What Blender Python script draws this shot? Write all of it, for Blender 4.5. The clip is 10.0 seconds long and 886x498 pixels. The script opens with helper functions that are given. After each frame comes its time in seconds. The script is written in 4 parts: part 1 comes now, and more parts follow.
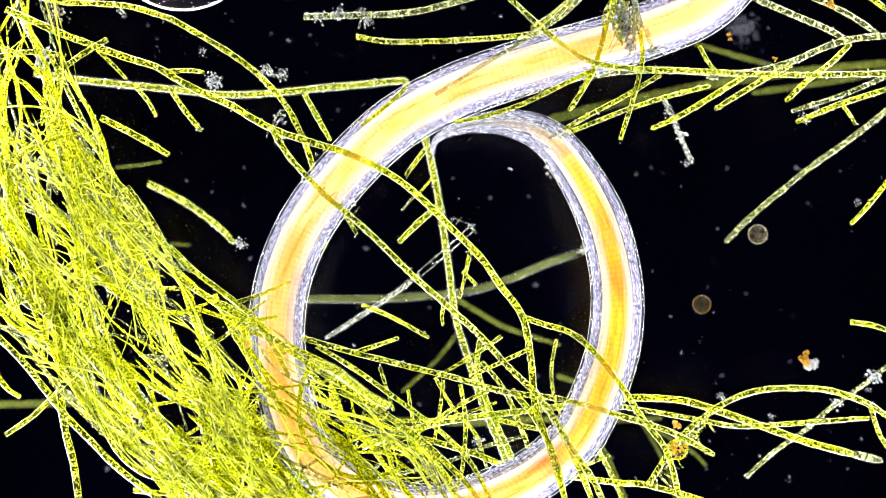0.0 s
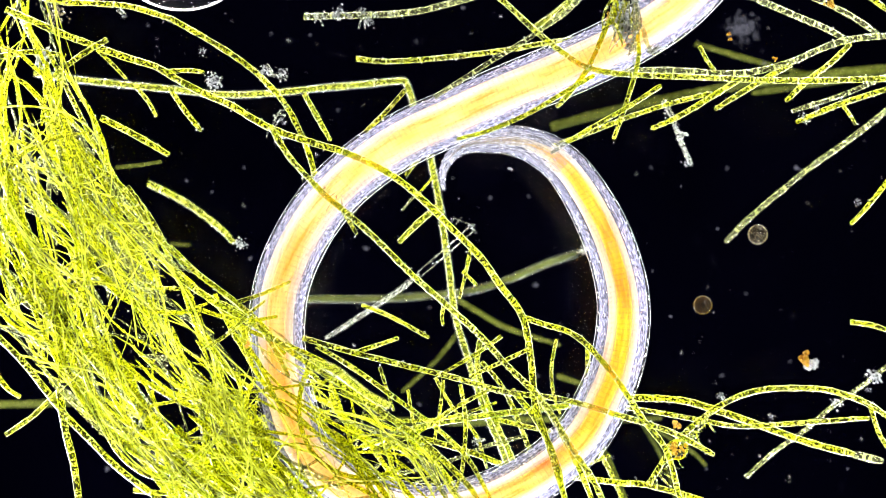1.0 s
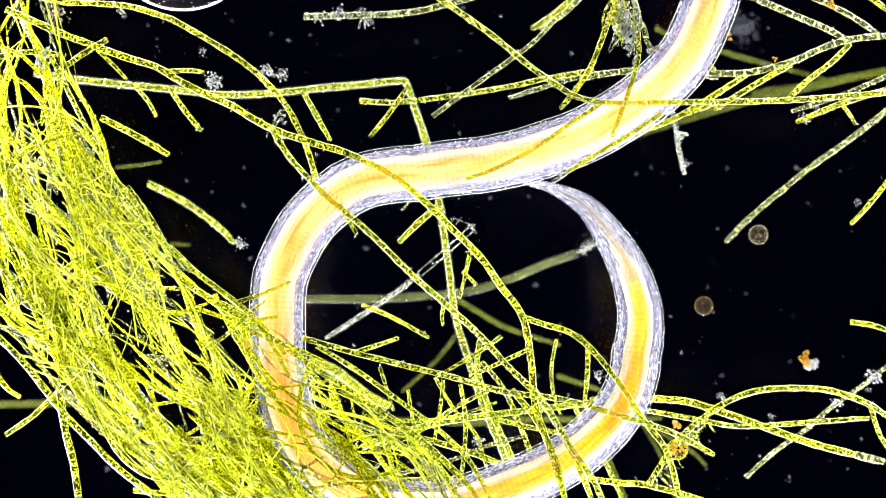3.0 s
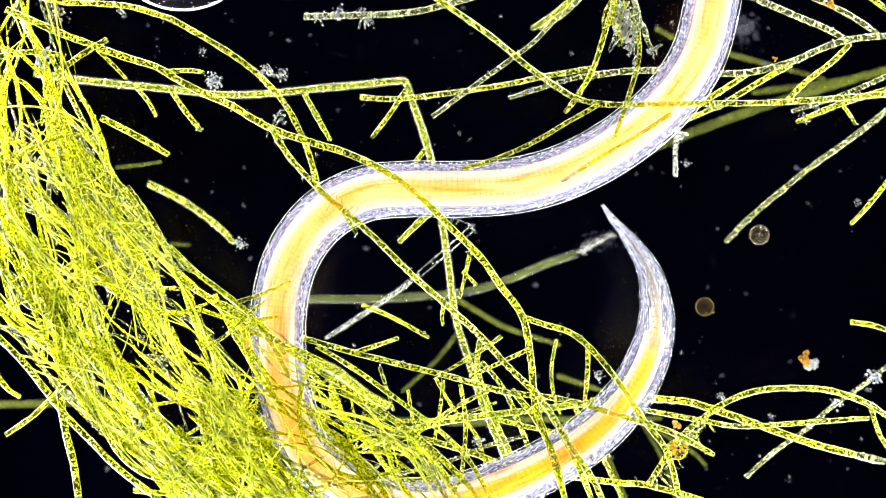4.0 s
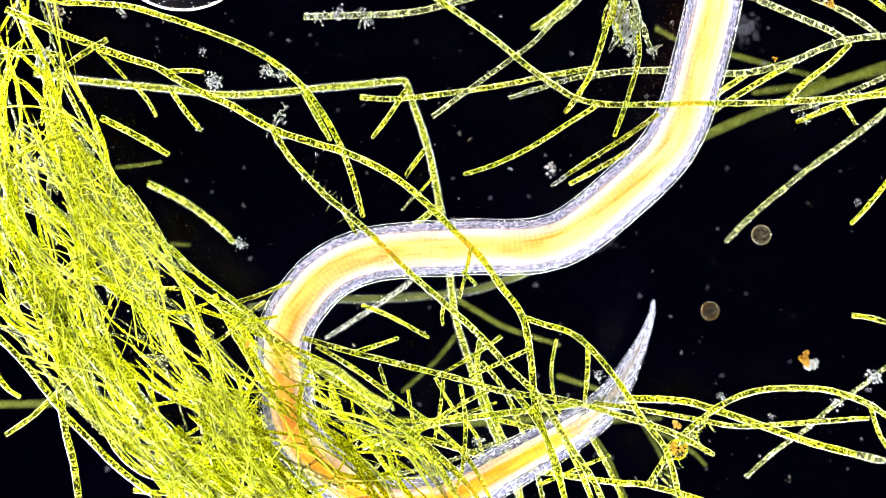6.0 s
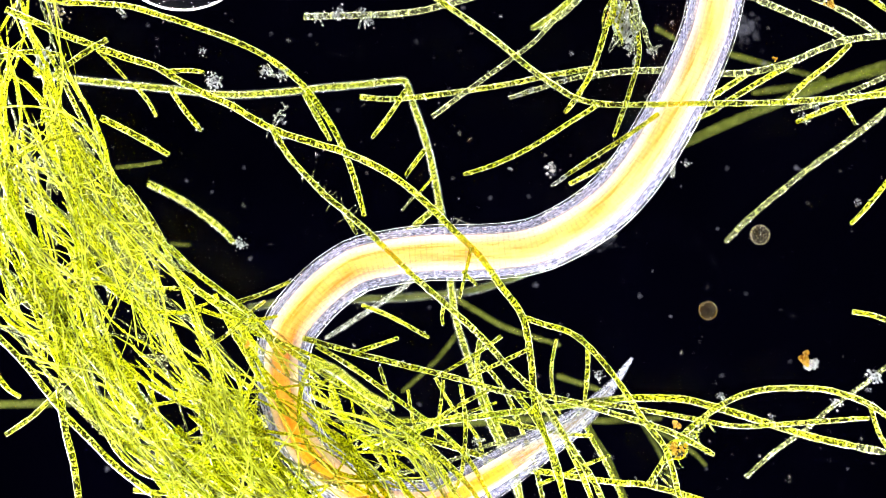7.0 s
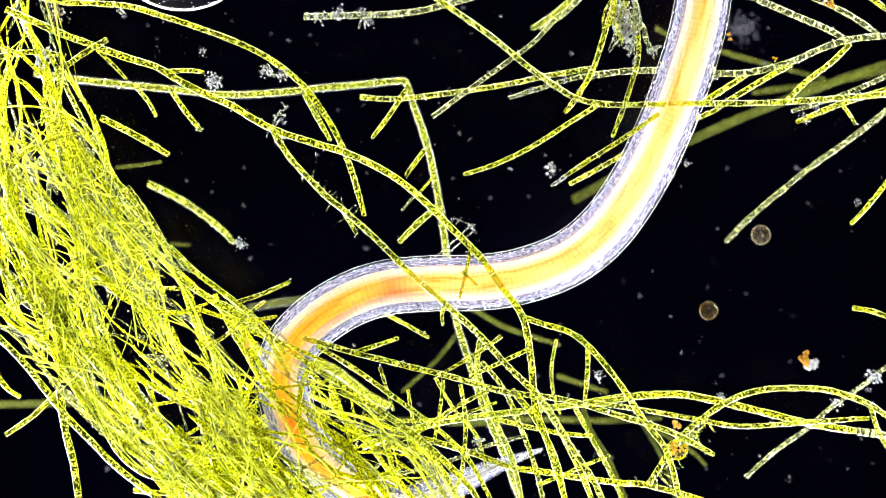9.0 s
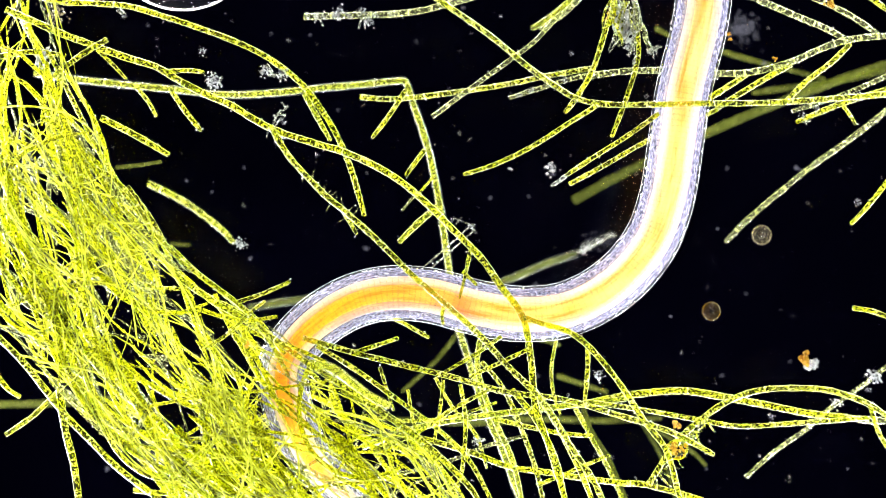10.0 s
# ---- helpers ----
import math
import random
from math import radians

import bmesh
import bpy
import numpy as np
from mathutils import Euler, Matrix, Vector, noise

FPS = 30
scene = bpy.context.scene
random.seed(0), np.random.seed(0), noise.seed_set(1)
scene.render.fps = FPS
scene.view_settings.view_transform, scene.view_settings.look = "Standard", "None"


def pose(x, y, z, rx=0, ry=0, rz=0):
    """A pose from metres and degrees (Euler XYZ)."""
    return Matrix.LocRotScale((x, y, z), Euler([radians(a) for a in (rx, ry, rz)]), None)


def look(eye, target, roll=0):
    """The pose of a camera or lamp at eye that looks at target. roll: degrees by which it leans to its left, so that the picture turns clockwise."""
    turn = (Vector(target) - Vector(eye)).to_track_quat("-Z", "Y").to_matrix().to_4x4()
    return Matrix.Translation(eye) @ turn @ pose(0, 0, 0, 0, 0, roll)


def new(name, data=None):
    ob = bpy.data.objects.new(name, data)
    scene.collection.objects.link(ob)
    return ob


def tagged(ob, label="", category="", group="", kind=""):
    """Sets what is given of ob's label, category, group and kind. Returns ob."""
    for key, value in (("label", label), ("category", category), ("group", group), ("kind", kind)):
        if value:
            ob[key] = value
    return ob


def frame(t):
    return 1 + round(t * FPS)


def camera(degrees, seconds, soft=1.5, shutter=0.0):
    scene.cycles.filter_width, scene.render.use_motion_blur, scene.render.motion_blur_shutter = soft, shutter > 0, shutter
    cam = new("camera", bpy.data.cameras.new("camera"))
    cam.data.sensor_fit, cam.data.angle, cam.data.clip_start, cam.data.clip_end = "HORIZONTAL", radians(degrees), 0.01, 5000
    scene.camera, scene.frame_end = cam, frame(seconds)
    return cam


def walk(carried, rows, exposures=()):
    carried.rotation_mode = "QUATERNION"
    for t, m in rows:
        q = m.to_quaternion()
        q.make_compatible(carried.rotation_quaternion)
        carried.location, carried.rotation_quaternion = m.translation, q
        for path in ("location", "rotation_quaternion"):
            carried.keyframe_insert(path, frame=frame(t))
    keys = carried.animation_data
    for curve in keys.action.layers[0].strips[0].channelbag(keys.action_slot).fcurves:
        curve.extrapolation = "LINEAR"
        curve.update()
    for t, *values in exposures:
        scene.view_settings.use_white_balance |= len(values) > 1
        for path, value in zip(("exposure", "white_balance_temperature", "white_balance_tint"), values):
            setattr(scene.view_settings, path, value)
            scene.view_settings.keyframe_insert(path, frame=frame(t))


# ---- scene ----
# A drop of pond water under a dark-field microscope, built at 1000 : 1 (one micrometre is one millimetre).
import itertools

HEIGHT = 0.784 / math.tan(radians(10))
cam = camera(20, 10.0, soft=0.9)
cam.data.dof.use_dof, cam.data.dof.focus_distance, cam.data.dof.aperture_fstop = True, HEIGHT - 0.02, 1.0
walk(cam, [(0, pose(0, 0, HEIGHT)), (10, pose(0, 0, HEIGHT))])

# ---- light: the hollow cone of the dark-field condenser, a ring of lamps at a flat angle, and an added fill ring above ----
world = bpy.data.worlds.new("dark_room")
world.use_nodes = True
world.node_tree.nodes["Background"].inputs[0].default_value = (0.2, 0.2, 1, 1)
world.node_tree.nodes["Background"].inputs[1].default_value = 0.002
scene.world = world

RING = [(0, 210, (1, 0.99, 0.96)), (45, 125, (1, 0.99, 0.95)), (90, 115, (1, 0.98, 0.94)), (135, 145, (1, 0.99, 0.97)),
        (180, 240, (1, 1, 1)), (225, 330, (0.94, 0.96, 1)), (270, 330, (0.94, 0.96, 1)), (315, 280, (0.98, 0.99, 1))]
for angle, watts, tint in RING:
    # lower ring: the condenser; upper ring: added fill that brightens the mat from above
    for reach, height, share in ((2.0, -1.9, 1.0), (2.4, 0.7, 0.42)):
        lamp = bpy.data.lights.new("condenser_and_fill_ring", "AREA")
        lamp.shape, lamp.size, lamp.size_y = "RECTANGLE", 1.7, 0.5
        lamp.energy, lamp.color = watts * share, tint
        a = radians(angle)
        new("condenser_and_fill_ring", lamp).matrix_world = look((reach * math.cos(a), reach * math.sin(a), height), (0, 0, 0))


# ---- small tools ----
def at(px, py, z=0.0):
    """A place of the specimen, in micrometres right and down from the field's corner, at the height z."""
    k = (HEIGHT - z) / HEIGHT / 1000
    return Vector(((px - 784) * k, (441 - py) * k, z))


def smooth(points, step):
    """Points along a smooth line through the given ones, about step apart."""
    p = np.array(points, float)
    if len(p) == 2:
        p = np.array([p[0], (p[0] + p[1]) / 2, p[1]])
    q = np.vstack([2 * p[0] - p[1], p, 2 * p[-1] - p[-2]])
    out = []
    for i in range(1, len(q) - 2):
        a, b, c, d = q[i - 1:i + 3]
        n = max(2, int(np.linalg.norm(c - b) / step * 4))
        for u in np.linspace(0, 1, n, endpoint=False):
            out.append(0.5 * (2 * b + (c - a) * u + (2 * a - 5 * b + 4 * c - d) * u * u + (3 * b - a - 3 * c + d) * u ** 3))
    out.append(p[-1])
    out = np.array(out)
    s = np.concatenate([[0], np.cumsum(np.linalg.norm(np.diff(out, axis=0), axis=1))])
    n = max(2, int(round(s[-1] / step)) + 1)
    u = np.linspace(0, s[-1], n)
    return np.stack([np.interp(u, s, out[:, k]) for k in range(out.shape[1])], axis=1)


def tube(line, radii, sides, verts, faces, closed=True):
    """Adds a tube round a line to verts and faces."""
    line = np.asarray(line, float)
    tan = np.gradient(line, axis=0)
    tan /= np.linalg.norm(tan, axis=1)[:, None] + 1e-12
    side = np.cross(tan, (0, 0, 1.0))
    side /= np.linalg.norm(side, axis=1)[:, None] + 1e-12
    up = np.cross(side, tan)
    base, n = len(verts), len(line)
    ang = np.arange(sides) * 2 * math.pi / sides
    for i in range(n):
        ring = line[i] + radii[i] * (np.cos(ang)[:, None] * side[i] + np.sin(ang)[:, None] * up[i])
        verts.extend(ring.tolist())
    for i in range(n - 1):
        for k in range(sides):
            a, b = base + i * sides + k, base + i * sides + (k + 1) % sides
            faces.append((a, b, b + sides, a + sides))
    if closed:
        faces.append(tuple(base + k for k in range(sides))[::-1])
        faces.append(tuple(base + (n - 1) * sides + k for k in range(sides)))


def mesh_of(name, verts, faces, material, flat=False):
    me = bpy.data.meshes.new(name)
    me.from_pydata(verts, [], faces)
    me.materials.append(material)
    if not flat:
        me.polygons.foreach_set("use_smooth", [True] * len(me.polygons))
    me.update()
    return me


def part(name, me, parent, label=""):
    ob = new(name, me)
    ob.parent = parent
    return tagged(ob, label) if label else ob


# ---- materials ----
def shader(name):
    m = bpy.data.materials.new(name)
    m.use_nodes = True
    nt = m.node_tree
    nt.nodes.clear()
    return m, nt, nt.nodes.new("ShaderNodeOutputMaterial")


def node(nt, kind, **inputs):
    n = nt.nodes.new(kind)
    for key, value in inputs.items():
        n.inputs[key.replace("_", " ")].default_value = value
    return n


def ramp(nt, source, *stops):
    r = nt.nodes.new("ShaderNodeValToRGB")
    while len(r.color_ramp.elements) < len(stops):
        r.color_ramp.elements.new(0.5)
    for e, (place, colour) in zip(r.color_ramp.elements, stops):
        e.position, e.color = place, (*colour, 1)
    nt.links.new(source, r.inputs[0])
    return r.outputs[0]


def tissue(name, stops, scale, coord="Object", rough=0.35, glow_through=0.4, gloss=0.5, bump=0.4, stretch=None, clear=None, vary=0.0, tint=(1, 1, 1), rim=None, fade=False):
    """Wet living tissue: grained colour, a moist surface, light passing through. clear: (low, high) share of see-through; fade: thinner by the alpha of the object."""
    m, nt, out = shader(name)
    link = nt.links.new
    tc = nt.nodes.new("ShaderNodeTexCoord")
    vec = tc.outputs[coord]
    if stretch:
        mp = nt.nodes.new("ShaderNodeMapping")
        mp.inputs["Scale"].default_value = stretch
        link(vec, mp.inputs[0])
        vec = mp.outputs[0]
    no = node(nt, "ShaderNodeTexNoise", Scale=scale, Detail=3.0, Roughness=0.65)
    link(vec, no.inputs["Vector"])
    colour = ramp(nt, no.outputs[0], *stops)
    wide = node(nt, "ShaderNodeTexNoise", Scale=scale * 0.16, Detail=2.0)
    link(vec, wide.inputs["Vector"])
    hsv = nt.nodes.new("ShaderNodeHueSaturation")
    mr = nt.nodes.new("ShaderNodeMapRange")
    mr.inputs[1].default_value, mr.inputs[2].default_value, mr.inputs[3].default_value, mr.inputs[4].default_value = 0.3, 0.7, 0.7, 1.3
    link(wide.outputs[0], mr.inputs[0])
    link(mr.outputs[0], hsv.inputs["Value"])
    link(colour, hsv.inputs["Color"])
    colour = hsv.outputs[0]
    if vary:
        info = nt.nodes.new("ShaderNodeObjectInfo")
        h2 = nt.nodes.new("ShaderNodeHueSaturation")
        m2 = nt.nodes.new("ShaderNodeMapRange")
        m2.inputs[3].default_value, m2.inputs[4].default_value = 1 - vary, 1 + vary
        link(info.outputs["Random"], m2.inputs[0])
        link(m2.outputs[0], h2.inputs["Value"])
        link(colour, h2.inputs["Color"])
        colour = h2.outputs[0]
    pr = node(nt, "ShaderNodeBsdfPrincipled", Roughness=rough)
    pr.inputs["Specular IOR Level"].default_value = gloss
    tr = nt.nodes.new("ShaderNodeBsdfTranslucent")
    bu = node(nt, "ShaderNodeBump", Strength=bump, Distance=0.002)
    link(no.outputs[0], bu.inputs["Height"])
    link(colour, pr.inputs["Base Color"])
    link(colour, tr.inputs["Color"])
    link(bu.outputs[0], pr.inputs["Normal"])
    mix = nt.nodes.new("ShaderNodeMixShader")
    mix.inputs[0].default_value = glow_through
    link(pr.outputs[0], mix.inputs[1])
    link(tr.outputs[0], mix.inputs[2])
    last = mix.outputs[0]
    if clear:
        tp = nt.nodes.new("ShaderNodeBsdfTransparent")
        tp.inputs[0].default_value = (*tint, 1)
        m3 = nt.nodes.new("ShaderNodeMapRange")
        m3.inputs[1].default_value, m3.inputs[2].default_value, m3.inputs[3].default_value, m3.inputs[4].default_value = 0.4, 0.62, clear[1], clear[0]
        link(no.outputs[0], m3.inputs[0])
        mx = nt.nodes.new("ShaderNodeMixShader")
        share = m3.outputs[0]
        if fade:
            away, dim, back = [nt.nodes.new("ShaderNodeMath") for _ in range(3)]
            away.operation, dim.operation, back.operation = "SUBTRACT", "MULTIPLY", "SUBTRACT"
            away.inputs[0].default_value = back.inputs[0].default_value = 1
            link(share, away.inputs[1])
            link(away.outputs[0], dim.inputs[0])
            link(nt.nodes.new("ShaderNodeObjectInfo").outputs["Alpha"], dim.inputs[1])
            link(dim.outputs[0], back.inputs[1])
            share = back.outputs[0]
        link(share, mx.inputs[0])
        link(last, mx.inputs[1])
        link(tp.outputs[0], mx.inputs[2])
        last = mx.outputs[0]
    if rim:
        lw = node(nt, "ShaderNodeLayerWeight", Blend=0.5)
        m4 = nt.nodes.new("ShaderNodeMapRange")
        m4.inputs[1].default_value, m4.inputs[2].default_value, m4.inputs[3].default_value, m4.inputs[4].default_value = rim[0], 0.97, 0.0, rim[1]
        link(lw.outputs["Facing"], m4.inputs[0])
        gl = node(nt, "ShaderNodeBsdfGlossy", Roughness=rim[2])
        gl.inputs["Color"].default_value = (*rim[3], 1)
        mz = nt.nodes.new("ShaderNodeMixShader")
        link(m4.outputs[0], mz.inputs[0])
        link(last, mz.inputs[1])
        link(gl.outputs[0], mz.inputs[2])
        last = mz.outputs[0]
    link(last, out.inputs[0])
    return m


GREEN = tissue("algal_cell", [(0.42, (0.003, 0.004, 0.001)), (0.505, (0.022, 0.027, 0.001)), (0.575, (0.26, 0.265, 0.004)), (0.67, (0.78, 0.77, 0.22))], 250, vary=0.36, glow_through=0.45, rough=0.3, gloss=0.25,
               clear=(0.36, 0.75), tint=(0.96, 1, 0.1), bump=0.3, rim=(0.66, 0.44, 0.3, (0.96, 0.97, 0.7)))
DARK = tissue("dark_grained_cell", [(0.43, (0.002, 0.002, 0.001)), (0.52, (0.012, 0.014, 0.001)), (0.58, (0.25, 0.26, 0.012)), (0.66, (0.8, 0.8, 0.4))], 270, vary=0.3, glow_through=0.4, rough=0.2, gloss=0.7,
              clear=(0.36, 0.75), tint=(0.96, 1, 0.12), bump=0.3, rim=(0.66, 0.46, 0.28, (0.97, 0.98, 0.78)))
SOFT = tissue("smooth_algal_cell", [(0.38, (0.02, 0.025, 0.002)), (0.5, (0.09, 0.1, 0.01)), (0.59, (0.24, 0.25, 0.04)), (0.7, (0.5, 0.5, 0.2))], 230, vary=0.15, glow_through=0.5, rough=0.4, gloss=0.3,
              clear=(0.4, 0.55), tint=(0.96, 1, 0.2), bump=0.1, rim=(0.62, 0.3, 0.35, (0.9, 0.93, 0.75)))
BRIGHT = tissue("algal_mat", [(0.38, (0.02, 0.026, 0.001)), (0.5, (0.12, 0.13, 0.001)), (0.57, (0.31, 0.325, 0.003)), (0.67, (0.66, 0.67, 0.03))], 270, vary=0.3, glow_through=0.6, rough=0.4, gloss=0.08,
                clear=(0.3, 0.6), tint=(0.97, 0.97, 0.06), bump=0.2, rim=(0.7, 0.5, 0.35, (0.97, 0.97, 0.28)))
FIBRE = tissue("fine_algal_fibre", [(0.36, (0.22, 0.24, 0.006)), (0.66, (0.55, 0.58, 0.09))], 60, glow_through=0.5, rough=0.4, gloss=0.15, clear=(0.15, 0.3), tint=(0.97, 1, 0.12))
PALE = tissue("empty_sheath", [(0.44, (0.006, 0.007, 0.004)), (0.54, (0.04, 0.044, 0.018)), (0.62, (0.3, 0.31, 0.16)), (0.7, (0.7, 0.7, 0.5))], 270, vary=0.2, rough=0.2, gloss=0.7, clear=(0.45, 0.8), tint=(0.98, 1, 0.7),
              rim=(0.7, 0.45, 0.28, (0.9, 0.92, 0.62)))
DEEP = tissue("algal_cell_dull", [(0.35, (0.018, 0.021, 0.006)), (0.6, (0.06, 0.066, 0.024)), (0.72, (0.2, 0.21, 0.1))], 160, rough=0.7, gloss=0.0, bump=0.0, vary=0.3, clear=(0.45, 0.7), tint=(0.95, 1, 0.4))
FRAY = tissue("frayed_white_sheath", [(0.4, (0.02, 0.02, 0.022)), (0.54, (0.07, 0.07, 0.074)), (0.66, (0.6, 0.6, 0.6))], 260, vary=0.2, rough=0.25, gloss=0.6, clear=(0.35, 0.7), tint=(0.97, 1, 0.85),
              rim=(0.66, 0.5, 0.3, (0.92, 0.93, 0.88)))
WALL = tissue("cross_wall", [(0.3, (0.3, 0.31, 0.15)), (0.7, (0.65, 0.66, 0.42))], 60, gloss=0.5, clear=(0.15, 0.3), tint=(1, 1, 0.3))
CRUMB = tissue("debris", [(0.35, (0.06, 0.06, 0.066)), (0.55, (0.28, 0.28, 0.3)), (0.7, (0.6, 0.6, 0.6))], 220, rough=0.2, gloss=0.8)
HAZY = tissue("hazy_debris", [(0.35, (0.02, 0.02, 0.03)), (0.6, (0.06, 0.06, 0.075))], 120, rough=0.6, gloss=0.0, clear=(0.55, 0.8))
AMBER = tissue("amber_debris", [(0.35, (0.2, 0.08, 0.001)), (0.6, (0.42, 0.24, 0.012)), (0.75, (0.6, 0.46, 0.16))], 120, gloss=0.1, rough=0.6)
SHELL = tissue("diatom_shell", [(0.35, (0.04, 0.032, 0.016)), (0.6, (0.16, 0.13, 0.07)), (0.75, (0.4, 0.36, 0.25))], 300, clear=(0.3, 0.6))
OCHRE = tissue("diatom_ring", [(0.35, (0.02, 0.01, 0.001)), (0.6, (0.09, 0.05, 0.003)), (0.75, (0.24, 0.15, 0.015))], 300, clear=(0.4, 0.6))
BROWN = tissue("brown_diatom_shell", [(0.35, (0.001, 0.0006, 0.0004)), (0.6, (0.005, 0.003, 0.001)), (0.75, (0.02, 0.011, 0.003))], 260, gloss=0.0, rough=0.8, clear=(0.3, 0.5))
CUTICLE = tissue("cuticle", [(0.36, (0.05, 0.05, 0.09)), (0.64, (0.3, 0.3, 0.4))], 200, coord="UV", rough=0.1, gloss=0.9, stretch=(0.5, 1, 1), clear=(0.9, 0.96), bump=0.0,
                 rim=(0.84, 0.9, 0.3, (0.97, 0.97, 1)))
CORD = tissue("lateral_cord", [(0.36, (0.065, 0.065, 0.13)), (0.5, (0.14, 0.14, 0.225)), (0.6, (0.3, 0.3, 0.4)), (0.69, (0.8, 0.8, 0.85))], 200, coord="UV", rough=0.6, gloss=0.0, stretch=(0.6, 1, 1), clear=(0.2, 0.4), bump=0.0, fade=True)
CLEARFLESH = tissue("tail_flesh", [(0.36, (0.02, 0.02, 0.05)), (0.47, (0.1, 0.1, 0.16)), (0.56, (0.38, 0.38, 0.46)), (0.65, (0.97, 0.97, 0.97))], 290, coord="UV", rough=0.6, gloss=0.0, stretch=(0.2, 1, 1), clear=(0.45, 0.9), bump=0.0)
SHEATH = tissue("clear_sheath", [(0.36, (0.04, 0.04, 0.045)), (0.64, (0.15, 0.15, 0.16))], 150, rough=0.3, gloss=0.3, clear=(0.9, 0.97), bump=0.05, rim=(0.6, 0.12, 0.4, (0.9, 0.93, 0.8)))



def tinted(m):
    """Multiplies a tissue's colour by the colour of the object that wears it."""
    nt = m.node_tree
    info = nt.nodes.new("ShaderNodeObjectInfo")
    mul = nt.nodes.new("ShaderNodeMix")
    mul.data_type, mul.blend_type = "RGBA", "MULTIPLY"
    mul.inputs[0].default_value = 1
    hsv = [n for n in nt.nodes if n.bl_idname == "ShaderNodeHueSaturation"][0]
    targets = [l.to_socket for l in nt.links if l.from_node == hsv]
    nt.links.new(hsv.outputs[0], mul.inputs[6])
    nt.links.new(info.outputs["Color"], mul.inputs[7])
    for t in targets:
        nt.links.new(mul.outputs[2], t)
    return m


def flank_share(nt, none, full):
    """How far round to the flank a place of the body lies, from 0 to 1; the second UV coordinate is the turn round the body in radians / 20."""
    xyz = nt.nodes.new("ShaderNodeSeparateXYZ")
    nt.links.new(nt.nodes.new("ShaderNodeUVMap").outputs[0], xyz.inputs[0])
    turn, up, flank = [nt.nodes.new("ShaderNodeMath") for _ in range(3)]
    turn.operation, turn.inputs[1].default_value = "MULTIPLY", 20
    up.operation, flank.operation = "COSINE", "ABSOLUTE"
    nt.links.new(xyz.outputs[1], turn.inputs[0])
    nt.links.new(turn.outputs[0], up.inputs[0])
    nt.links.new(up.outputs[0], flank.inputs[0])
    share = nt.nodes.new("ShaderNodeMapRange")
    share.interpolation_type = "SMOOTHSTEP"
    share.inputs[1].default_value, share.inputs[2].default_value = none, full
    nt.links.new(flank.outputs[0], share.inputs[0])
    return share.outputs[0], xyz.outputs[0]


def thinned(m, full, none):
    """Lets a tissue thin out towards its edges."""
    nt = m.node_tree
    out = [n for n in nt.nodes if n.bl_idname == "ShaderNodeOutputMaterial"][0]
    last = out.inputs[0].links[0].from_socket
    mx = nt.nodes.new("ShaderNodeMixShader")
    nt.links.new(flank_share(nt, none, full)[0], mx.inputs[0])
    nt.links.new(nt.nodes.new("ShaderNodeBsdfTransparent").outputs[0], mx.inputs[1])
    nt.links.new(last, mx.inputs[2])
    nt.links.new(mx.outputs[0], out.inputs[0])
    return m


def seamed(m, pigment):
    """Stains a tissue with pigment along its midline, stronger and weaker along the body."""
    nt = m.node_tree
    mul = [n for n in nt.nodes if n.bl_idname == "ShaderNodeMix"][0]
    targets = [l.to_socket for l in nt.links if l.from_node == mul]
    share, along = flank_share(nt, 0.62, 0.0)
    uneven = node(nt, "ShaderNodeTexNoise", Scale=9.0, Detail=1.0)
    uneven.noise_dimensions = "1D"
    nt.links.new(along, uneven.inputs["W"])
    level = nt.nodes.new("ShaderNodeMapRange")
    level.inputs[1].default_value, level.inputs[2].default_value, level.inputs[3].default_value = 0.38, 0.62, 0.25
    nt.links.new(uneven.outputs[0], level.inputs[0])
    both = nt.nodes.new("ShaderNodeMath")
    both.operation = "MULTIPLY"
    nt.links.new(share, both.inputs[0])
    nt.links.new(level.outputs[0], both.inputs[1])
    stain = nt.nodes.new("ShaderNodeMix")
    stain.data_type, stain.blend_type = "RGBA", "MULTIPLY"
    stain.inputs[7].default_value = (*pigment, 1)
    nt.links.new(both.outputs[0], stain.inputs[0])
    nt.links.new(mul.outputs[2], stain.inputs[6])
    for t in targets:
        nt.links.new(stain.outputs[2], t)
    return m


GUT = seamed(tinted(tissue("gut", [(0.34, (0.88, 0.6, 0.22)), (0.45, (0.95, 0.86, 0.66)), (0.55, (1, 0.98, 0.93)), (0.66, (1, 1, 1))], 45, coord="UV", stretch=(0.22, 1, 1), glow_through=0.5, bump=0.0, gloss=0.05, rough=0.6)), (0.95, 0.74, 0.42))
MUSCLE = thinned(tinted(tissue("muscle", [(0.34, (0.75, 0.75, 0.8)), (0.5, (0.9, 0.9, 0.9)), (0.62, (0.97, 0.97, 0.96))], 120, coord="UV", stretch=(0.3, 1, 1), glow_through=0.55, bump=0.0, gloss=0.05, rough=0.6)), 0.86, 0.3)


def slide_glass():
    m, nt, out = shader("slide_glass")
    tp, gl = nt.nodes.new("ShaderNodeBsdfTransparent"), node(nt, "ShaderNodeBsdfGlossy", Roughness=0.05)
    mix = nt.nodes.new("ShaderNodeMixShader")
    mix.inputs[0].default_value = 0.002
    nt.links.new(tp.outputs[0], mix.inputs[1])
    nt.links.new(gl.outputs[0], mix.inputs[2])
    nt.links.new(mix.outputs[0], out.inputs[0])
    return m


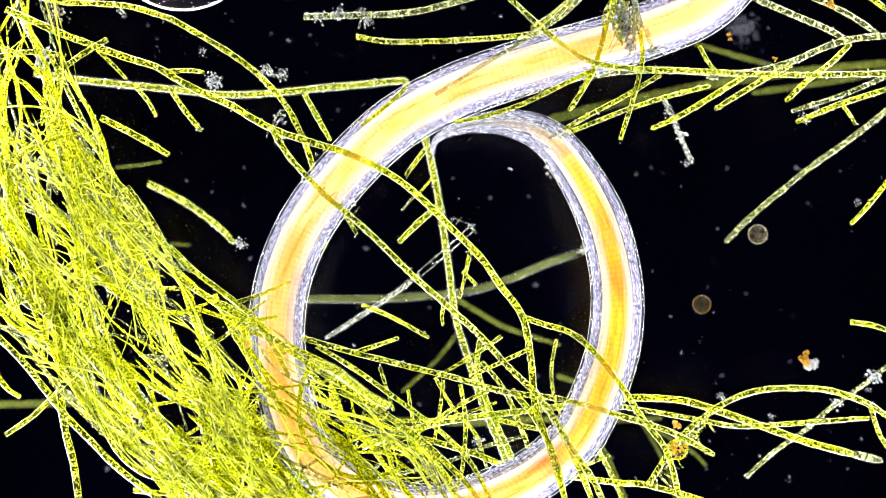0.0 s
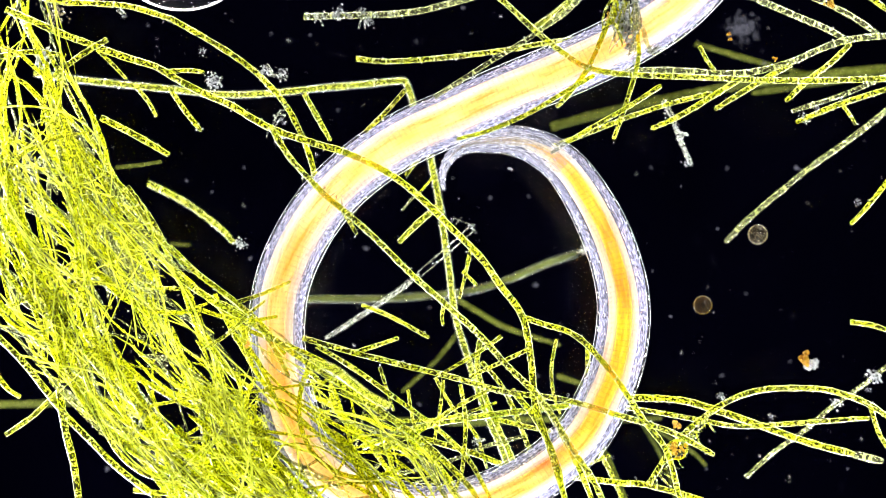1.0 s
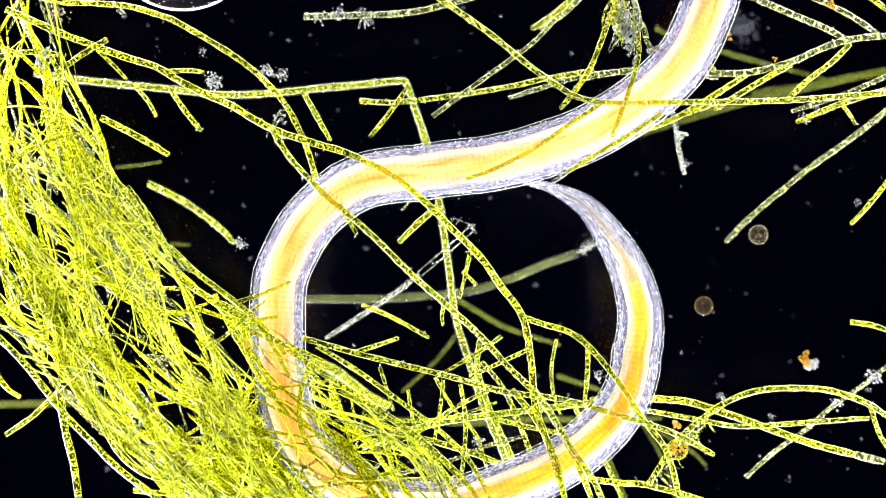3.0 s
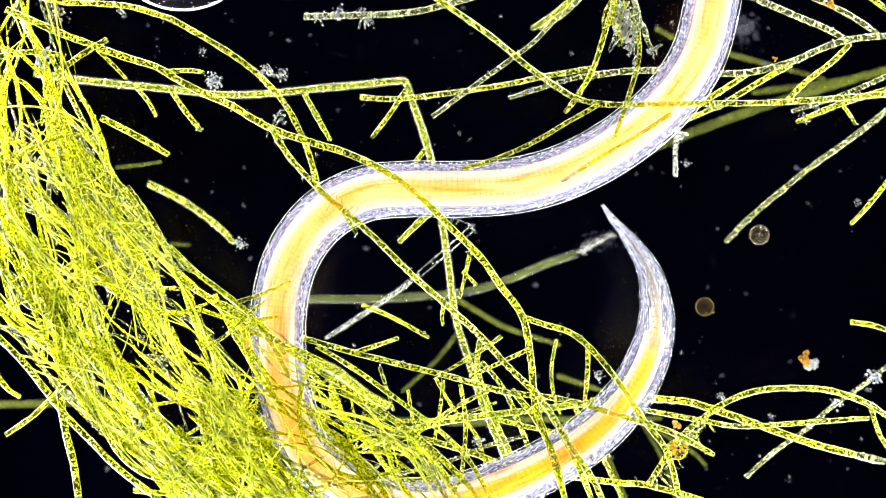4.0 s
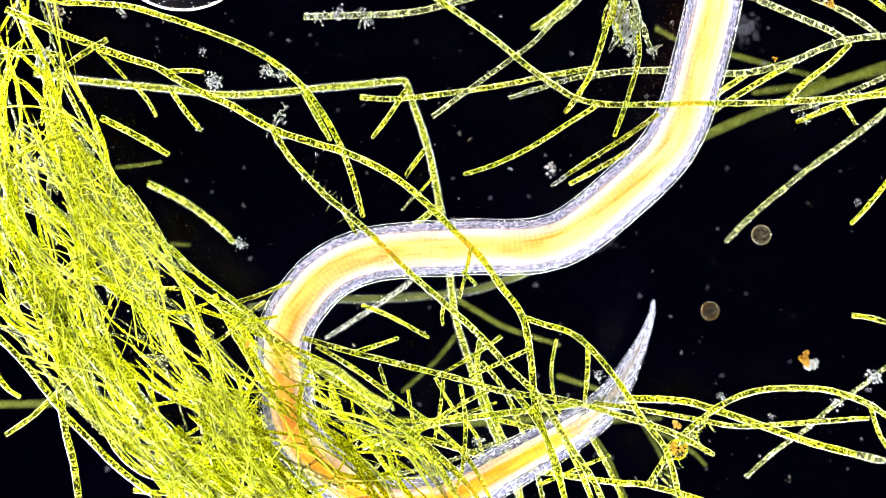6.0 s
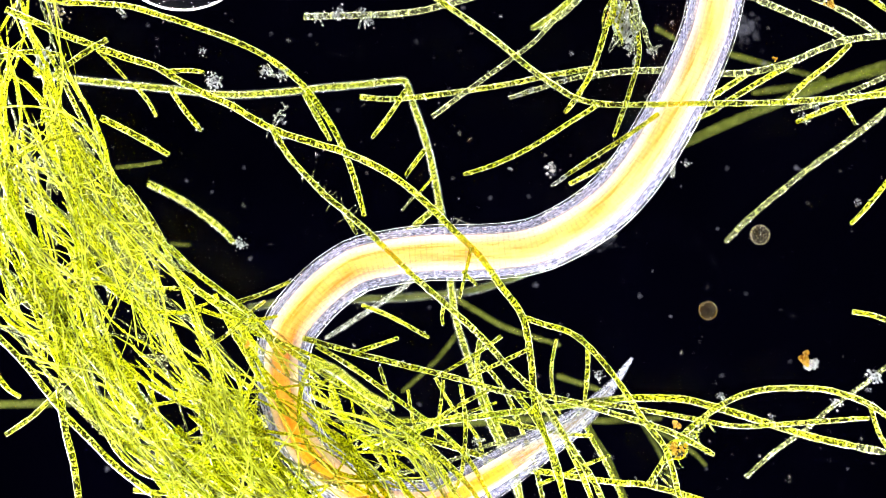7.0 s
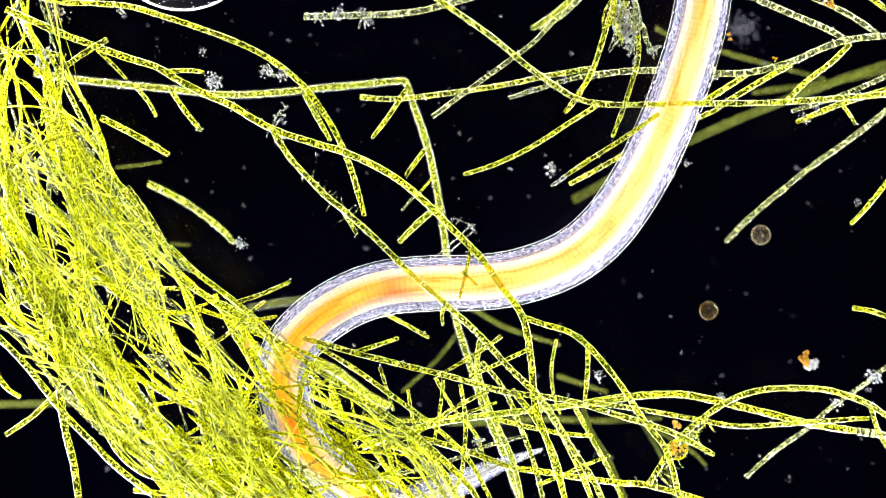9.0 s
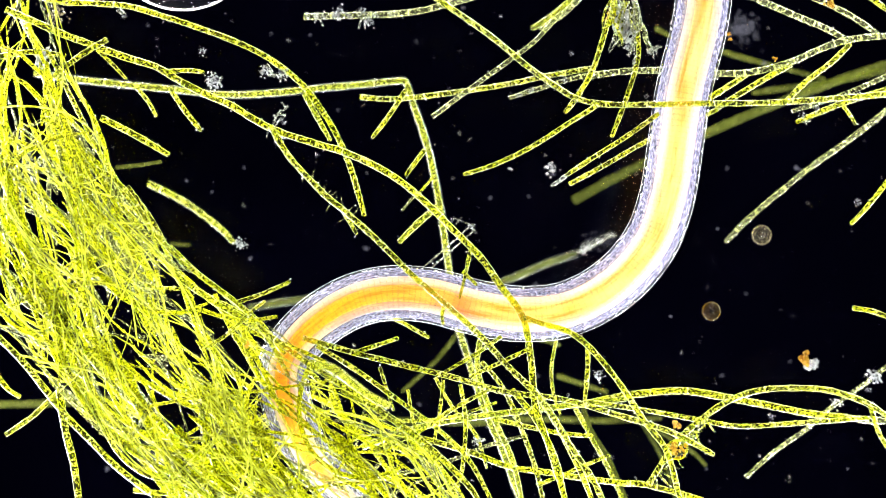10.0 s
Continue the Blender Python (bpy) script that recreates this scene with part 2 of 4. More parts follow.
def matt_black():
    m, nt, out = shader("matt_black")
    no = node(nt, "ShaderNodeTexNoise", Scale=6.0, Detail=4.0)
    pr = node(nt, "ShaderNodeBsdfPrincipled", Roughness=0.9)
    pr.inputs["Specular IOR Level"].default_value = 0.0
    nt.links.new(ramp(nt, no.outputs[0], (0.3, (0.00003, 0.00003, 0.00022)), (0.75, (0.00009, 0.00008, 0.0005))), pr.inputs["Base Color"])
    nt.links.new(pr.outputs[0], out.inputs[0])
    return m


BUBBLE = tissue("air_bubble_skin", [(0.3, (0.02, 0.02, 0.03)), (0.7, (0.05, 0.05, 0.07))], 20, rough=0.1, clear=(0.985, 0.99), rim=(0.74, 0.97, 0.3, (1, 1, 0.96)))


# ---- the slide ----
def slide():
    bm = bmesh.new()
    bmesh.ops.create_cube(bm, size=1, matrix=Matrix.Translation((0, 0, -0.45)) @ Matrix.Diagonal((9, 9, 0.06, 1)))
    me = bpy.data.meshes.new("slide")
    bm.to_mesh(me)
    bm.free()
    me.materials.append(slide_glass())
    tagged(new("slide", me), "clear glass microscope slide under the drop of water", "slide", kind="structure")


def stop():
    bm = bmesh.new()
    bmesh.ops.create_cone(bm, cap_ends=True, segments=64, radius1=1.75, radius2=1.75, depth=0.1, matrix=Matrix.Translation((0, 0, -2.6)))
    me = bpy.data.meshes.new("backdrop")
    bm.to_mesh(me)
    bm.free()
    me.materials.append(matt_black())
    tagged(new("backdrop", me), "matt black dark-field stop below the slide", "backdrop", kind="structure")


slide()
stop()

# ---- algal filaments ----
def crumb_meshes(mat, seed):
    rnd, out = random.Random(seed), []
    for _ in range(5):
        bm = bmesh.new()
        bmesh.ops.create_icosphere(bm, subdivisions=1, radius=1)
        for v in bm.verts:
            v.co *= rnd.uniform(0.6, 1.25)
        me = bpy.data.meshes.new("crumb")
        bm.to_mesh(me)
        bm.free()
        me.materials.append(mat)
        out.append(me)
    return out


GRAINS = crumb_meshes(CRUMB, 1)
dice = random.Random(7)
THREAD = "yellow-green algal thread of long granular cells, lit from the side"


def filament(points, r, z, cell=48, mat=None, root=None, label=THREAD, taper=0.75, name="alga_filament", group="algal threads", crust=0.45, sheath=0.0):
    """A thread of cells through points (x, y) in micrometres at the height z; with root it is a side branch of that thread."""
    mat = mat or GREEN
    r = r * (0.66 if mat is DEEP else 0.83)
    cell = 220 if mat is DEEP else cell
    line = smooth(points, 6.0)
    if root is None:
        c = line.mean(axis=0)
        root = new(name)
        root.location = at(c[0], c[1], z)
        tagged(root, label, "alga", group)
    origin = Vector(root.location)
    n = len(line)
    wob = [dice.uniform(-1, 1) for _ in range(n // 6 + 3)]
    pts = [at(p[0], p[1], z + 0.004 * np.interp(i / 6, range(len(wob)), wob)) - origin for i, p in enumerate(line)]
    if sheath:
        v, f = [], []
        tube([tuple(p) for p in pts], np.full(n, r * sheath / 1000) * np.array([1 + 0.06 * dice.uniform(-1, 1) for _ in range(n)]), 10, v, f, closed=False)
        part("sheath", mesh_of("sheath", v, f, SHEATH), root, "clear white-edged sheath")
    i = 0
    while i < n - 1:
        j = min(n - 1, i + max(2, int(cell * dice.uniform(0.7, 1.3) / 6)))
        if n - 1 - j < 3:
            j = n - 1
        seg = np.array([tuple(p) for p in pts[i:j + 1]])
        k = len(seg)
        rad = r / 1000 * np.array([1 + 0.09 * dice.uniform(-1, 1) for _ in range(k)])
        if j == n - 1:
            rad *= np.linspace(1, taper, k)
        ends = np.concatenate([[seg[0] + (seg[1] - seg[0]) * 0.06], seg[1:-1], [seg[-1] - (seg[-1] - seg[-2]) * 0.06]]) if k > 2 else seg
        ends = np.vstack([ends[0], ends[0] + (ends[1] - ends[0]) * 0.3, ends[1:-1], ends[-1] + (ends[-2] - ends[-1]) * 0.3, ends[-1]])
        rr = np.concatenate([[rad[0] * 0.93], [rad[0]], rad[1:-1], [rad[-1]], [rad[-1] * (0.93 if j < n - 1 else 0.4)]])
        v, f = [], []
        tube(ends, rr, 8, v, f)
        part("cell", mesh_of("cell", v, f, mat), root)
        if j < n - 1 and mat not in (DEEP, FRAY):
            d = (seg[-1] - seg[-2]) / np.linalg.norm(seg[-1] - seg[-2])
            v, f = [], []
            tube([seg[-1] - d * 0.0008, seg[-1], seg[-1] + d * 0.0008], [rad[-1] * 0.88, rad[-1] * 0.98, rad[-1] * 0.88], 8, v, f)
            part("cross_wall", mesh_of("cross_wall", v, f, WALL), root, "bright cross wall")
        if mat not in (DEEP, SOFT, FRAY) and dice.random() < crust:
            for _ in range(dice.randint(1, 4)):
                p = seg[dice.randrange(k)]
                a, w = dice.uniform(0, 2 * math.pi), r / 1000 * dice.uniform(0.9, 1.5)
                ob = part("crumb", dice.choice(GRAINS), root, "tiny clinging crumb")
                ob.location = (p[0] + w * math.cos(a), p[1] + w * math.sin(a), p[2] + dice.uniform(-0.003, 0.003))
                q = dice.uniform(0.0008, 0.0021)
                ob.scale, ob.rotation_euler = (q, q * dice.uniform(0.5, 1.6), q), (a, a * 2, a * 3)
        i = j
    return root


OVER, UNDER, LOW = 0.064, -0.075, -0.3
BLUR = "dull green algal thread lying deep in the drop"
CLEAR = "colourless empty algal sheath"

# threads that cross the middle of the field
long_thread = filament([(10, 17), (57, 37), (117, 63), (150, 75), (217, 100), (277, 119), (317, 143), (364, 167), (411, 188), (450, 212), (490, 232), (560, 255), (605, 268), (660, 292),
                        (710, 322), (760, 365), (800, 405), (850, 455), (885, 505), (925, 562), (940, 640), (948, 720), (975, 800), (1002, 890)], 7.2, OVER,
                       label="long branching yellow-green algal thread crossing the worm")
filament([(925, 562), (965, 575), (1005, 587), (1040, 612), (1090, 670), (1140, 745), (1180, 800), (1205, 890)], 6.2, OVER, root=long_thread)
filament([(172, 88), (200, 115), (225, 142)], 4, OVER, root=long_thread)
filament([(285, 128), (330, 125), (362, 128)], 5, OVER, root=long_thread)
filament([(833, 440), (825, 480), (813, 530)], 4, OVER, root=long_thread)
filament([(818, 480), (845, 506)], 4, OVER, root=long_thread)
second_thread = filament([(478, 222), (495, 252), (515, 282), (545, 315), (580, 350), (615, 378), (670, 428), (725, 483), (790, 540), (850, 595), (900, 650), (960, 710),
                          (1010, 790), (1050, 850), (1070, 895)], 6.4, OVER + 0.012, mat=DARK, label="straight dark-grained algal thread crossing the worm")
for k in range(16):
    x0 = 535 + 6 * k + dice.uniform(-3, 3)
    y0 = np.interp(x0, [515, 545, 580, 615, 670], [282, 315, 350, 378, 428])
    lean = dice.uniform(-1.9, -0.3) + (math.pi if dice.random() < 0.25 else 0)
    n = dice.uniform(10, 24)
    filament([(x0, y0), (x0 + n * math.cos(lean), y0 + n * math.sin(lean))], 1.1, OVER, 40, PALE, root=second_thread, crust=0)
filament([(603, 368), (620, 395), (632, 416)], 4.5, OVER, root=second_thread)
filament([(786, 540), (782, 560), (785, 577)], 4.5, OVER, root=second_thread)
third_thread = filament([(535, 598), (600, 617), (640, 628), (720, 648), (790, 665), (850, 682), (900, 695), (1000, 708), (1100, 737), (1190, 766), (1265, 806)], 6.2, OVER, mat=DARK,
                        label="dark-grained algal thread with thin side twigs")
filament([(625, 625), (665, 612), (706, 598)], 4.8, OVER, root=third_thread)
filament([(672, 650), (685, 690), (697, 728)], 3.6, OVER, root=third_thread)
filament([(785, 668), (780, 715), (768, 785)], 3.6, OVER, root=third_thread)
filament([(815, 680), (824, 750), (818, 830), (805, 870)], 4.2, OVER, root=third_thread)
filament([(722, 690), (730, 740), (740, 770)], 3.6, OVER, root=third_thread)
filament([(888, 595), (850, 622), (785, 660)], 4.2, OVER, root=third_thread)
filament([(938, 617), (890, 640), (830, 668)], 4.2, OVER, root=third_thread)
bent_thread = filament([(60, 130), (130, 140), (200, 148), (300, 158), (400, 168), (480, 165), (560, 157), (640, 150), (700, 144), (718, 147), (735, 195), (755, 255),
                        (772, 330), (785, 410), (795, 480), (806, 560), (830, 640), (860, 730), (890, 800), (922, 890)], 6.6, UNDER - 0.07, 60, SOFT,
                       label="bent algal thread in a clear sheath, passing under the worm", sheath=1.32)
filament([(538, 165), (560, 205), (585, 250)], 6, UNDER, mat=SOFT, root=bent_thread)
filament([(242, 155), (262, 180), (277, 207)], 5, UNDER, root=bent_thread)
filament([(304, 162), (330, 200), (357, 233)], 5.5, UNDER, root=bent_thread)
side_twig = filament([(718, 160), (688, 205), (657, 245)], 5, 0.062, label="short straight twig of alga")
filament([(752, 265), (735, 288), (717, 312)], 5, UNDER, root=bent_thread)
filament([(775, 365), (740, 395), (705, 430)], 7, UNDER, mat=SOFT, root=bent_thread)
filament([(735, 345), (722, 360), (711, 374)], 3, UNDER, mat=PALE, root=bent_thread)
filament([(770, 310), (735, 350)], 3, UNDER, root=bent_thread)
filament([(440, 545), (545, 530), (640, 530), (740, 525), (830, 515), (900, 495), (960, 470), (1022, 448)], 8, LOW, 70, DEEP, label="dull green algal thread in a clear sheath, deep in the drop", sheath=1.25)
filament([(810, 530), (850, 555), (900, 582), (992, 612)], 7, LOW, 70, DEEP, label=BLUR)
filament([(640, 540), (690, 560), (760, 598)], 4.5, UNDER)
empty = filament([(742, 486), (700, 518), (660, 545), (575, 600)], 4.6, LOW + 0.1, 70, FRAY, label="colourless empty algal sheath, split at one end")
for dx, dy in ((-3, -4), (3, 4)):
    filament([(838 + dx, 402 + dy), (790 + dx, 445 + dy), (742 + dx, 486 + dy)], 1.5, UNDER - 0.03, 70, FRAY, root=empty)
for x0, y0, x1, y1 in ((804, 386, 822, 394), (824, 394, 842, 404), (836, 396, 838, 412), (806, 398, 818, 384), (764, 462, 770, 472), (812, 420, 820, 428)):
    filament([(x0, y0), (x1, y1)], 1.4, UNDER - 0.02, 40, FRAY, root=empty)
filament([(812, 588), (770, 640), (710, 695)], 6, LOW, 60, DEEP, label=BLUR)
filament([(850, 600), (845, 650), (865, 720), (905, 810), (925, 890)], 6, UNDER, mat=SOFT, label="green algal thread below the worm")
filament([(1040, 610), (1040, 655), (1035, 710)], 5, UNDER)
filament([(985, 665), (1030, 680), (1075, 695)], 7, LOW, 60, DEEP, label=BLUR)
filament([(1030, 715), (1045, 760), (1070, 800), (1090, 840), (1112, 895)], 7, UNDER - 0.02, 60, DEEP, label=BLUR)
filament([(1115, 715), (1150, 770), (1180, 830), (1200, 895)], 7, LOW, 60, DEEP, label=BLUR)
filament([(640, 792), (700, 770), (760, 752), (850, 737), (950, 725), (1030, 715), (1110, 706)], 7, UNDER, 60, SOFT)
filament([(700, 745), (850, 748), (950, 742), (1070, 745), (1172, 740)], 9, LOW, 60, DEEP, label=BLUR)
filament([(690, 765), (760, 780), (830, 800), (900, 826), (960, 835), (1040, 848), (1100, 855), (1150, 860), (1260, 890)], 6.4, UNDER)
filament([(870, 740), (930, 755), (1000, 768), (1050, 772)], 5, UNDER)
filament([(905, 690), (950, 745), (985, 820), (1000, 890)], 6.4, OVER)
filament([(945, 690), (985, 752), (1025, 830), (1050, 890)], 6, OVER)
filament([(1050, 713), (1150, 728), (1250, 746), (1310, 755), (1400, 750), (1540, 740)], 5.4, UNDER + 0.03, mat=DARK)
filament([(950, 860), (1010, 835), (1080, 805)], 4, UNDER)

filament([(852, 640), (892, 690), (925, 765), (948, 830), (962, 890)], 5, UNDER, mat=DARK)
filament([(1018, 722), (1055, 790), (1082, 840), (1105, 892)], 5, UNDER - 0.04, mat=SOFT)
filament([(560, 612), (630, 655), (700, 705), (775, 760), (830, 815), (872, 890)], 5, OVER + 0.02)
filament([(600, 690), (680, 735), (760, 800), (815, 890)], 4.6, OVER + 0.03)
filament([(660, 800), (740, 765), (800, 725), (865, 690)], 4.2, OVER + 0.02)
filament([(700, 840), (780, 822), (860, 790), (935, 770)], 4, UNDER, mat=PALE)
filament([(640, 735), (720, 745), (800, 738), (880, 712)], 3.6, UNDER + 0.02)
filament([(985, 600), (976, 650), (980, 700), (992, 735)], 3.6, UNDER)
filament([(770, 668), (800, 720), (842, 770), (862, 830)], 3.8, UNDER)

# threads at the lower edge of the field
arched = filament([(1148, 858), (1185, 800), (1220, 760), (1280, 715), (1340, 692), (1410, 687), (1470, 692), (1530, 712), (1575, 740)], 6.6, -0.03, mat=DARK,
                  label="arched dark-grained algal thread with a tuft of short twigs")
filament([(1540, 718), (1555, 765), (1575, 800)], 5, -0.03, root=arched)
for k in range(34):
    a, b = 1160 + 2.7 * k, 842 - 3.2 * k + dice.uniform(-5, 5)
    lean, n = dice.uniform(-0.7, 1.3), dice.choice((8, 12, 16, 24, 32))
    filament([(a, b), (a + n * 0.5 * math.cos(lean), b + n * 0.5 * math.sin(lean) + 1), (a + n * math.cos(lean), b + n * math.sin(lean))], dice.choice((1.2, 1.6, 2.2, 3)), -0.02, 20, dice.choice((GREEN, PALE)), root=arched)
filament([(1320, 845), (1370, 800), (1420, 765), (1470, 722), (1530, 680), (1580, 640)], 4.4, UNDER - 0.06, 50, PALE, label="thin pale granular thread with crumbs on it")
filament([(1130, 740), (1180, 772), (1225, 800), (1250, 825)], 6, LOW, 50, DEEP, label=BLUR)
tip_thread = filament([(1040, 708), (1110, 704), (1200, 708), (1260, 724), (1350, 755), (1430, 783), (1510, 804)], 7.6, UNDER - 0.005, 60, GREEN,
                      label="thick bright algal thread with a clear end cell")
filament([(1510, 804), (1535, 810), (1562, 816)], 8, UNDER - 0.005, 24, PALE, root=tip_thread)

# threads at the right and upper edges
filament([(1590, 180), (1500, 250), (1440, 292), (1380, 340), (1320, 392), (1283, 430)], 5.6, UNDER - 0.1, 60, PALE, label="straight pale algal thread ending free in the water")
filament([(1580, 310), (1540, 360), (1505, 398)], 5.5, UNDER)
edge_twig = filament([(1505, 570), (1540, 575), (1580, 588)], 5.5, UNDER)
jointed = filament([(1030, 138), (1100, 127), (1190, 125), (1270, 130), (1330, 128), (1400, 110), (1450, 88), (1505, 70), (1590, 62)], 7, UNDER + 0.01, 30, PALE,
                   label="branching alga with clear, box-like jointed cells")
filament([(1505, 78), (1470, 112), (1430, 142), (1390, 180)], 6, UNDER, 30, root=jointed)
filament([(1400, 114), (1350, 142), (1300, 172), (1265, 194)], 6, UNDER, 30, root=jointed)
filament([(1322, 132), (1270, 165), (1200, 207), (1153, 228)], 6, UNDER, 40, root=jointed)
filament([(1320, -10), (1400, 25), (1460, 50), (1500, 72)], 7, UNDER + 0.01, 30, PALE, root=jointed)
filament([(1430, -8), (1500, 25), (1556, 62)], 6, UNDER + 0.01, 30, PALE, root=jointed)
filament([(1535, -8), (1580, 25)], 6, UNDER + 0.01, 30, root=jointed)
filament([(1238, 82), (1252, 108), (1268, 130)], 4.5, UNDER, 30, root=jointed)
filament([(1230, 78), (1300, 98), (1350, 112), (1460, 140)], 7, LOW, 50, DEEP, label=BLUR)
filament([(1160, 50), (1200, 72)], 7, LOW, 50, DEEP, label=BLUR)
filament([(1580, 155), (1500, 180), (1460, 195), (1408, 217)], 6, UNDER, 40, label="pair of frayed algal threads at the rim")
filament([(1580, 130), (1500, 165), (1440, 185), (1400, 198)], 5, UNDER - 0.02, 40, PALE, label=CLEAR)
filament([(1490, 185), (1505, 205), (1515, 222)], 4, UNDER, 20)
filament([(1590, 120), (1500, 140), (1400, 155), (1330, 165)], 8, LOW, 60, DEEP, label=BLUR)
filament([(1022, -10), (985, 24), (940, 52)], 8, UNDER - 0.1, 50, SOFT, label="blurred green end of an algal thread")
filament([(1030, -8), (1000, 22), (955, 54)], 6.5, UNDER, 40, PALE, label="pale granular end of an algal thread")
crusted = filament([(538, 30), (600, 28), (680, 26), (740, 20), (790, 8), (850, -8)], 7, UNDER, 40, PALE, label="pale dead thread crusted with white debris")
drooping = filament([(1090, -10), (1072, 50), (1050, 120), (1025, 165), (1000, 200)], 5.5, OVER, 40, label="drooping algal twig below a white clump")
crusty = filament([(1070, 128), (1010, 140), (960, 155), (900, 174)], 5, UNDER, 24, PALE, label="pale twig crusted with fine debris")
drooping_b = filament([(1125, 50), (1128, 100), (1112, 165), (1085, 245)], 5, OVER, 40, label="drooping algal twig below a white clump")

# threads at the left and lower left
filament([(60, -8), (110, 4), (160, 6), (230, 12), (304, 34)], 6.2, UNDER, taper=1)
filament([(105, 690), (115, 760), (130, 820), (141, 895)], 8, 0.02, mat=DARK, label="thick algal thread with a bright white rim")
filament([(-10, 590), (40, 640), (80, 690), (120, 740), (160, 780), (210, 830), (290, 890)], 7.2, 0.03, mat=DARK, label="thick algal thread with a bright white rim")
filament([(10, 770), (60, 735), (105, 690)], 5.5, -0.02)
filament([(-5, 665), (15, 690), (37, 703)], 6, -0.05)
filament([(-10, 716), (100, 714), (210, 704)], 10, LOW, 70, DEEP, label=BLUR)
filament([(235, 868), (275, 872), (315, 874)], 6, -0.04)
filament([(178, 208), (240, 240), (300, 275)], 7, -0.05)
filament([(205, 297), (250, 292), (287, 286)], 6, -0.09, mat=DEEP, label=BLUR)
filament([(262, 325), (330, 360), (390, 405), (415, 432)], 7.0, UNDER - 0.14, 34, SOFT, label="grainy algal thread with a crusted end")
filament([(300, 432), (337, 434)], 5, LOW, 50, DEEP, label=BLUR)
filament([(225, 330), (265, 385), (290, 430), (310, 480), (350, 515), (440, 562)], 6, 0.05)
filament([(300, 480), (380, 535), (450, 575), (540, 640), (640, 705), (740, 775), (820, 850), (850, 890)], 6.5, 0.09)
filament([(420, 535), (465, 520), (515, 498)], 4.5, 0.09)
BED = "bright algal thread on the rim of the mat beside the worm"
filament([(300, 436), (352, 486), (408, 528), (462, 574), (505, 628)], 5.4, 0.072, mat=BRIGHT, label=BED)
filament([(318, 462), (372, 500), (432, 548), (478, 606), (512, 668)], 5, 0.083, mat=GREEN, label=BED)
filament([(285, 452), (345, 508), (402, 556), (448, 606), (486, 664)], 5.6, -0.07, mat=BRIGHT, label=BED)
filament([(345, 545), (392, 560), (440, 568), (492, 560)], 4.2, 0.095, mat=BRIGHT, label=BED)
filament([(360, 620), (405, 590), (440, 556), (470, 532)], 3.8, 0.1, mat=GREEN, label=BED)
filament([(380, 520), (402, 570), (432, 622), (470, 690)], 4.8, -0.085, mat=BRIGHT, label=BED)
filament([(400, 560), (452, 590), (512, 612), (575, 640)], 4.4, 0.075, mat=BRIGHT, label=BED)
filament([(430, 580), (440, 630), (468, 680), (512, 735)], 4.6, 0.09, mat=BRIGHT, label=BED)
filament([(545, 640), (590, 655), (650, 700), (690, 720)], 11, -0.27, 90, SOFT, label="broad bright green thread out of focus")
filament([(88, 95), (122, 165), (168, 255), (216, 335), (268, 405), (338, 482)], 5.4, 0.075, mat=DARK, label="grained algal thread along the rim of the mat")
filament([(70, 120), (110, 200), (150, 275), (205, 350), (262, 420)], 6, -0.07, mat=GREEN, label="grained algal thread along the rim of the mat")
filament([(130, 215), (175, 300), (238, 372), (300, 440), (385, 512), (440, 560)], 4.6, -0.08, mat=PALE, label="pale algal thread along the rim of the mat")
filament([(150, 290), (205, 320), (250, 375), (280, 440)], 5, 0.08, mat=GREEN, label="grained algal thread along the rim of the mat")
filament([(190, 70), (140, 100), (95, 135)], 6, 0.09)
filament([(0, 100), (60, 92), (110, 98)], 6, 0.02)

# threads that the worm pushes aside
swung = filament([(300, 32), (350, 60), (400, 90), (440, 118), (470, 145), (508, 190), (538, 250), (556, 305), (566, 355), (572, 410), (574, 440)], 6.2, UNDER,
                 label="curved algal thread that the worm frees")
pushed = filament([(720, -145), (800, -84), (860, -38), (905, 0), (950, 42), (1000, 82), (1040, 107), (1100, 120), (1250, 127), (1400, 133), (1568, 130), (1650, 124)], 6.2, OVER + 0.01, mat=DARK,
                  label="long algal thread lying across the worm")
lifted = filament([(630, 65), (690, 73), (800, 70), (900, 62), (960, 54), (1050, 46)], 5.8, UNDER, 34, DARK, label="cross-barred algal thread under the worm")
leaning = filament([(770, 168), (860, 112), (905, 85), (960, 50), (1015, 0)], 5, OVER, 40, PALE, label="thin pale algal thread beside the worm")
draped = filament([(1055, 122), (1000, 148), (930, 182), (860, 206), (803, 217)], 5, OVER, 36, label="algal twig draped over the worm")
draped_b = filament([(1170, 132), (1110, 168), (1050, 200), (998, 229)], 5, OVER, 36, label="algal twig draped over the worm, with a clear end cell")
filament([(998, 229), (985, 238), (970, 246)], 4.6, OVER, 15, FRAY, root=draped_b)
draped_c = filament([(1005, 327), (1060, 298), (1130, 258), (1200, 224), (1270, 195)], 5, UNDER, 30, label="crusted algal twig beside the worm", crust=0.9)
sunk = filament([(975, 212), (1060, 190), (1200, 160), (1330, 138), (1500, 118), (1600, 110)], 12, LOW - 0.01, 60, DEEP, label="broad pale algal thread lying deep in the drop")
frayed = filament([(1174, 175), (1190, 205), (1205, 245), (1226, 290)], 5, LOW + 0.12, 20, FRAY, label="frayed colourless sheath hanging free")


# ---- the tangled mat: too many threads to count ----
def inside_mat(x, y):
    right = np.interp(y, [0, 200, 330, 480, 560, 640, 740, 882], [95, 170, 235, 330, 440, 560, 700, 850])
    left = np.interp(y, [0, 560, 600, 660, 740, 830, 882], [-60, -40, -5, 60, 145, 235, 305])
    return left < x < right


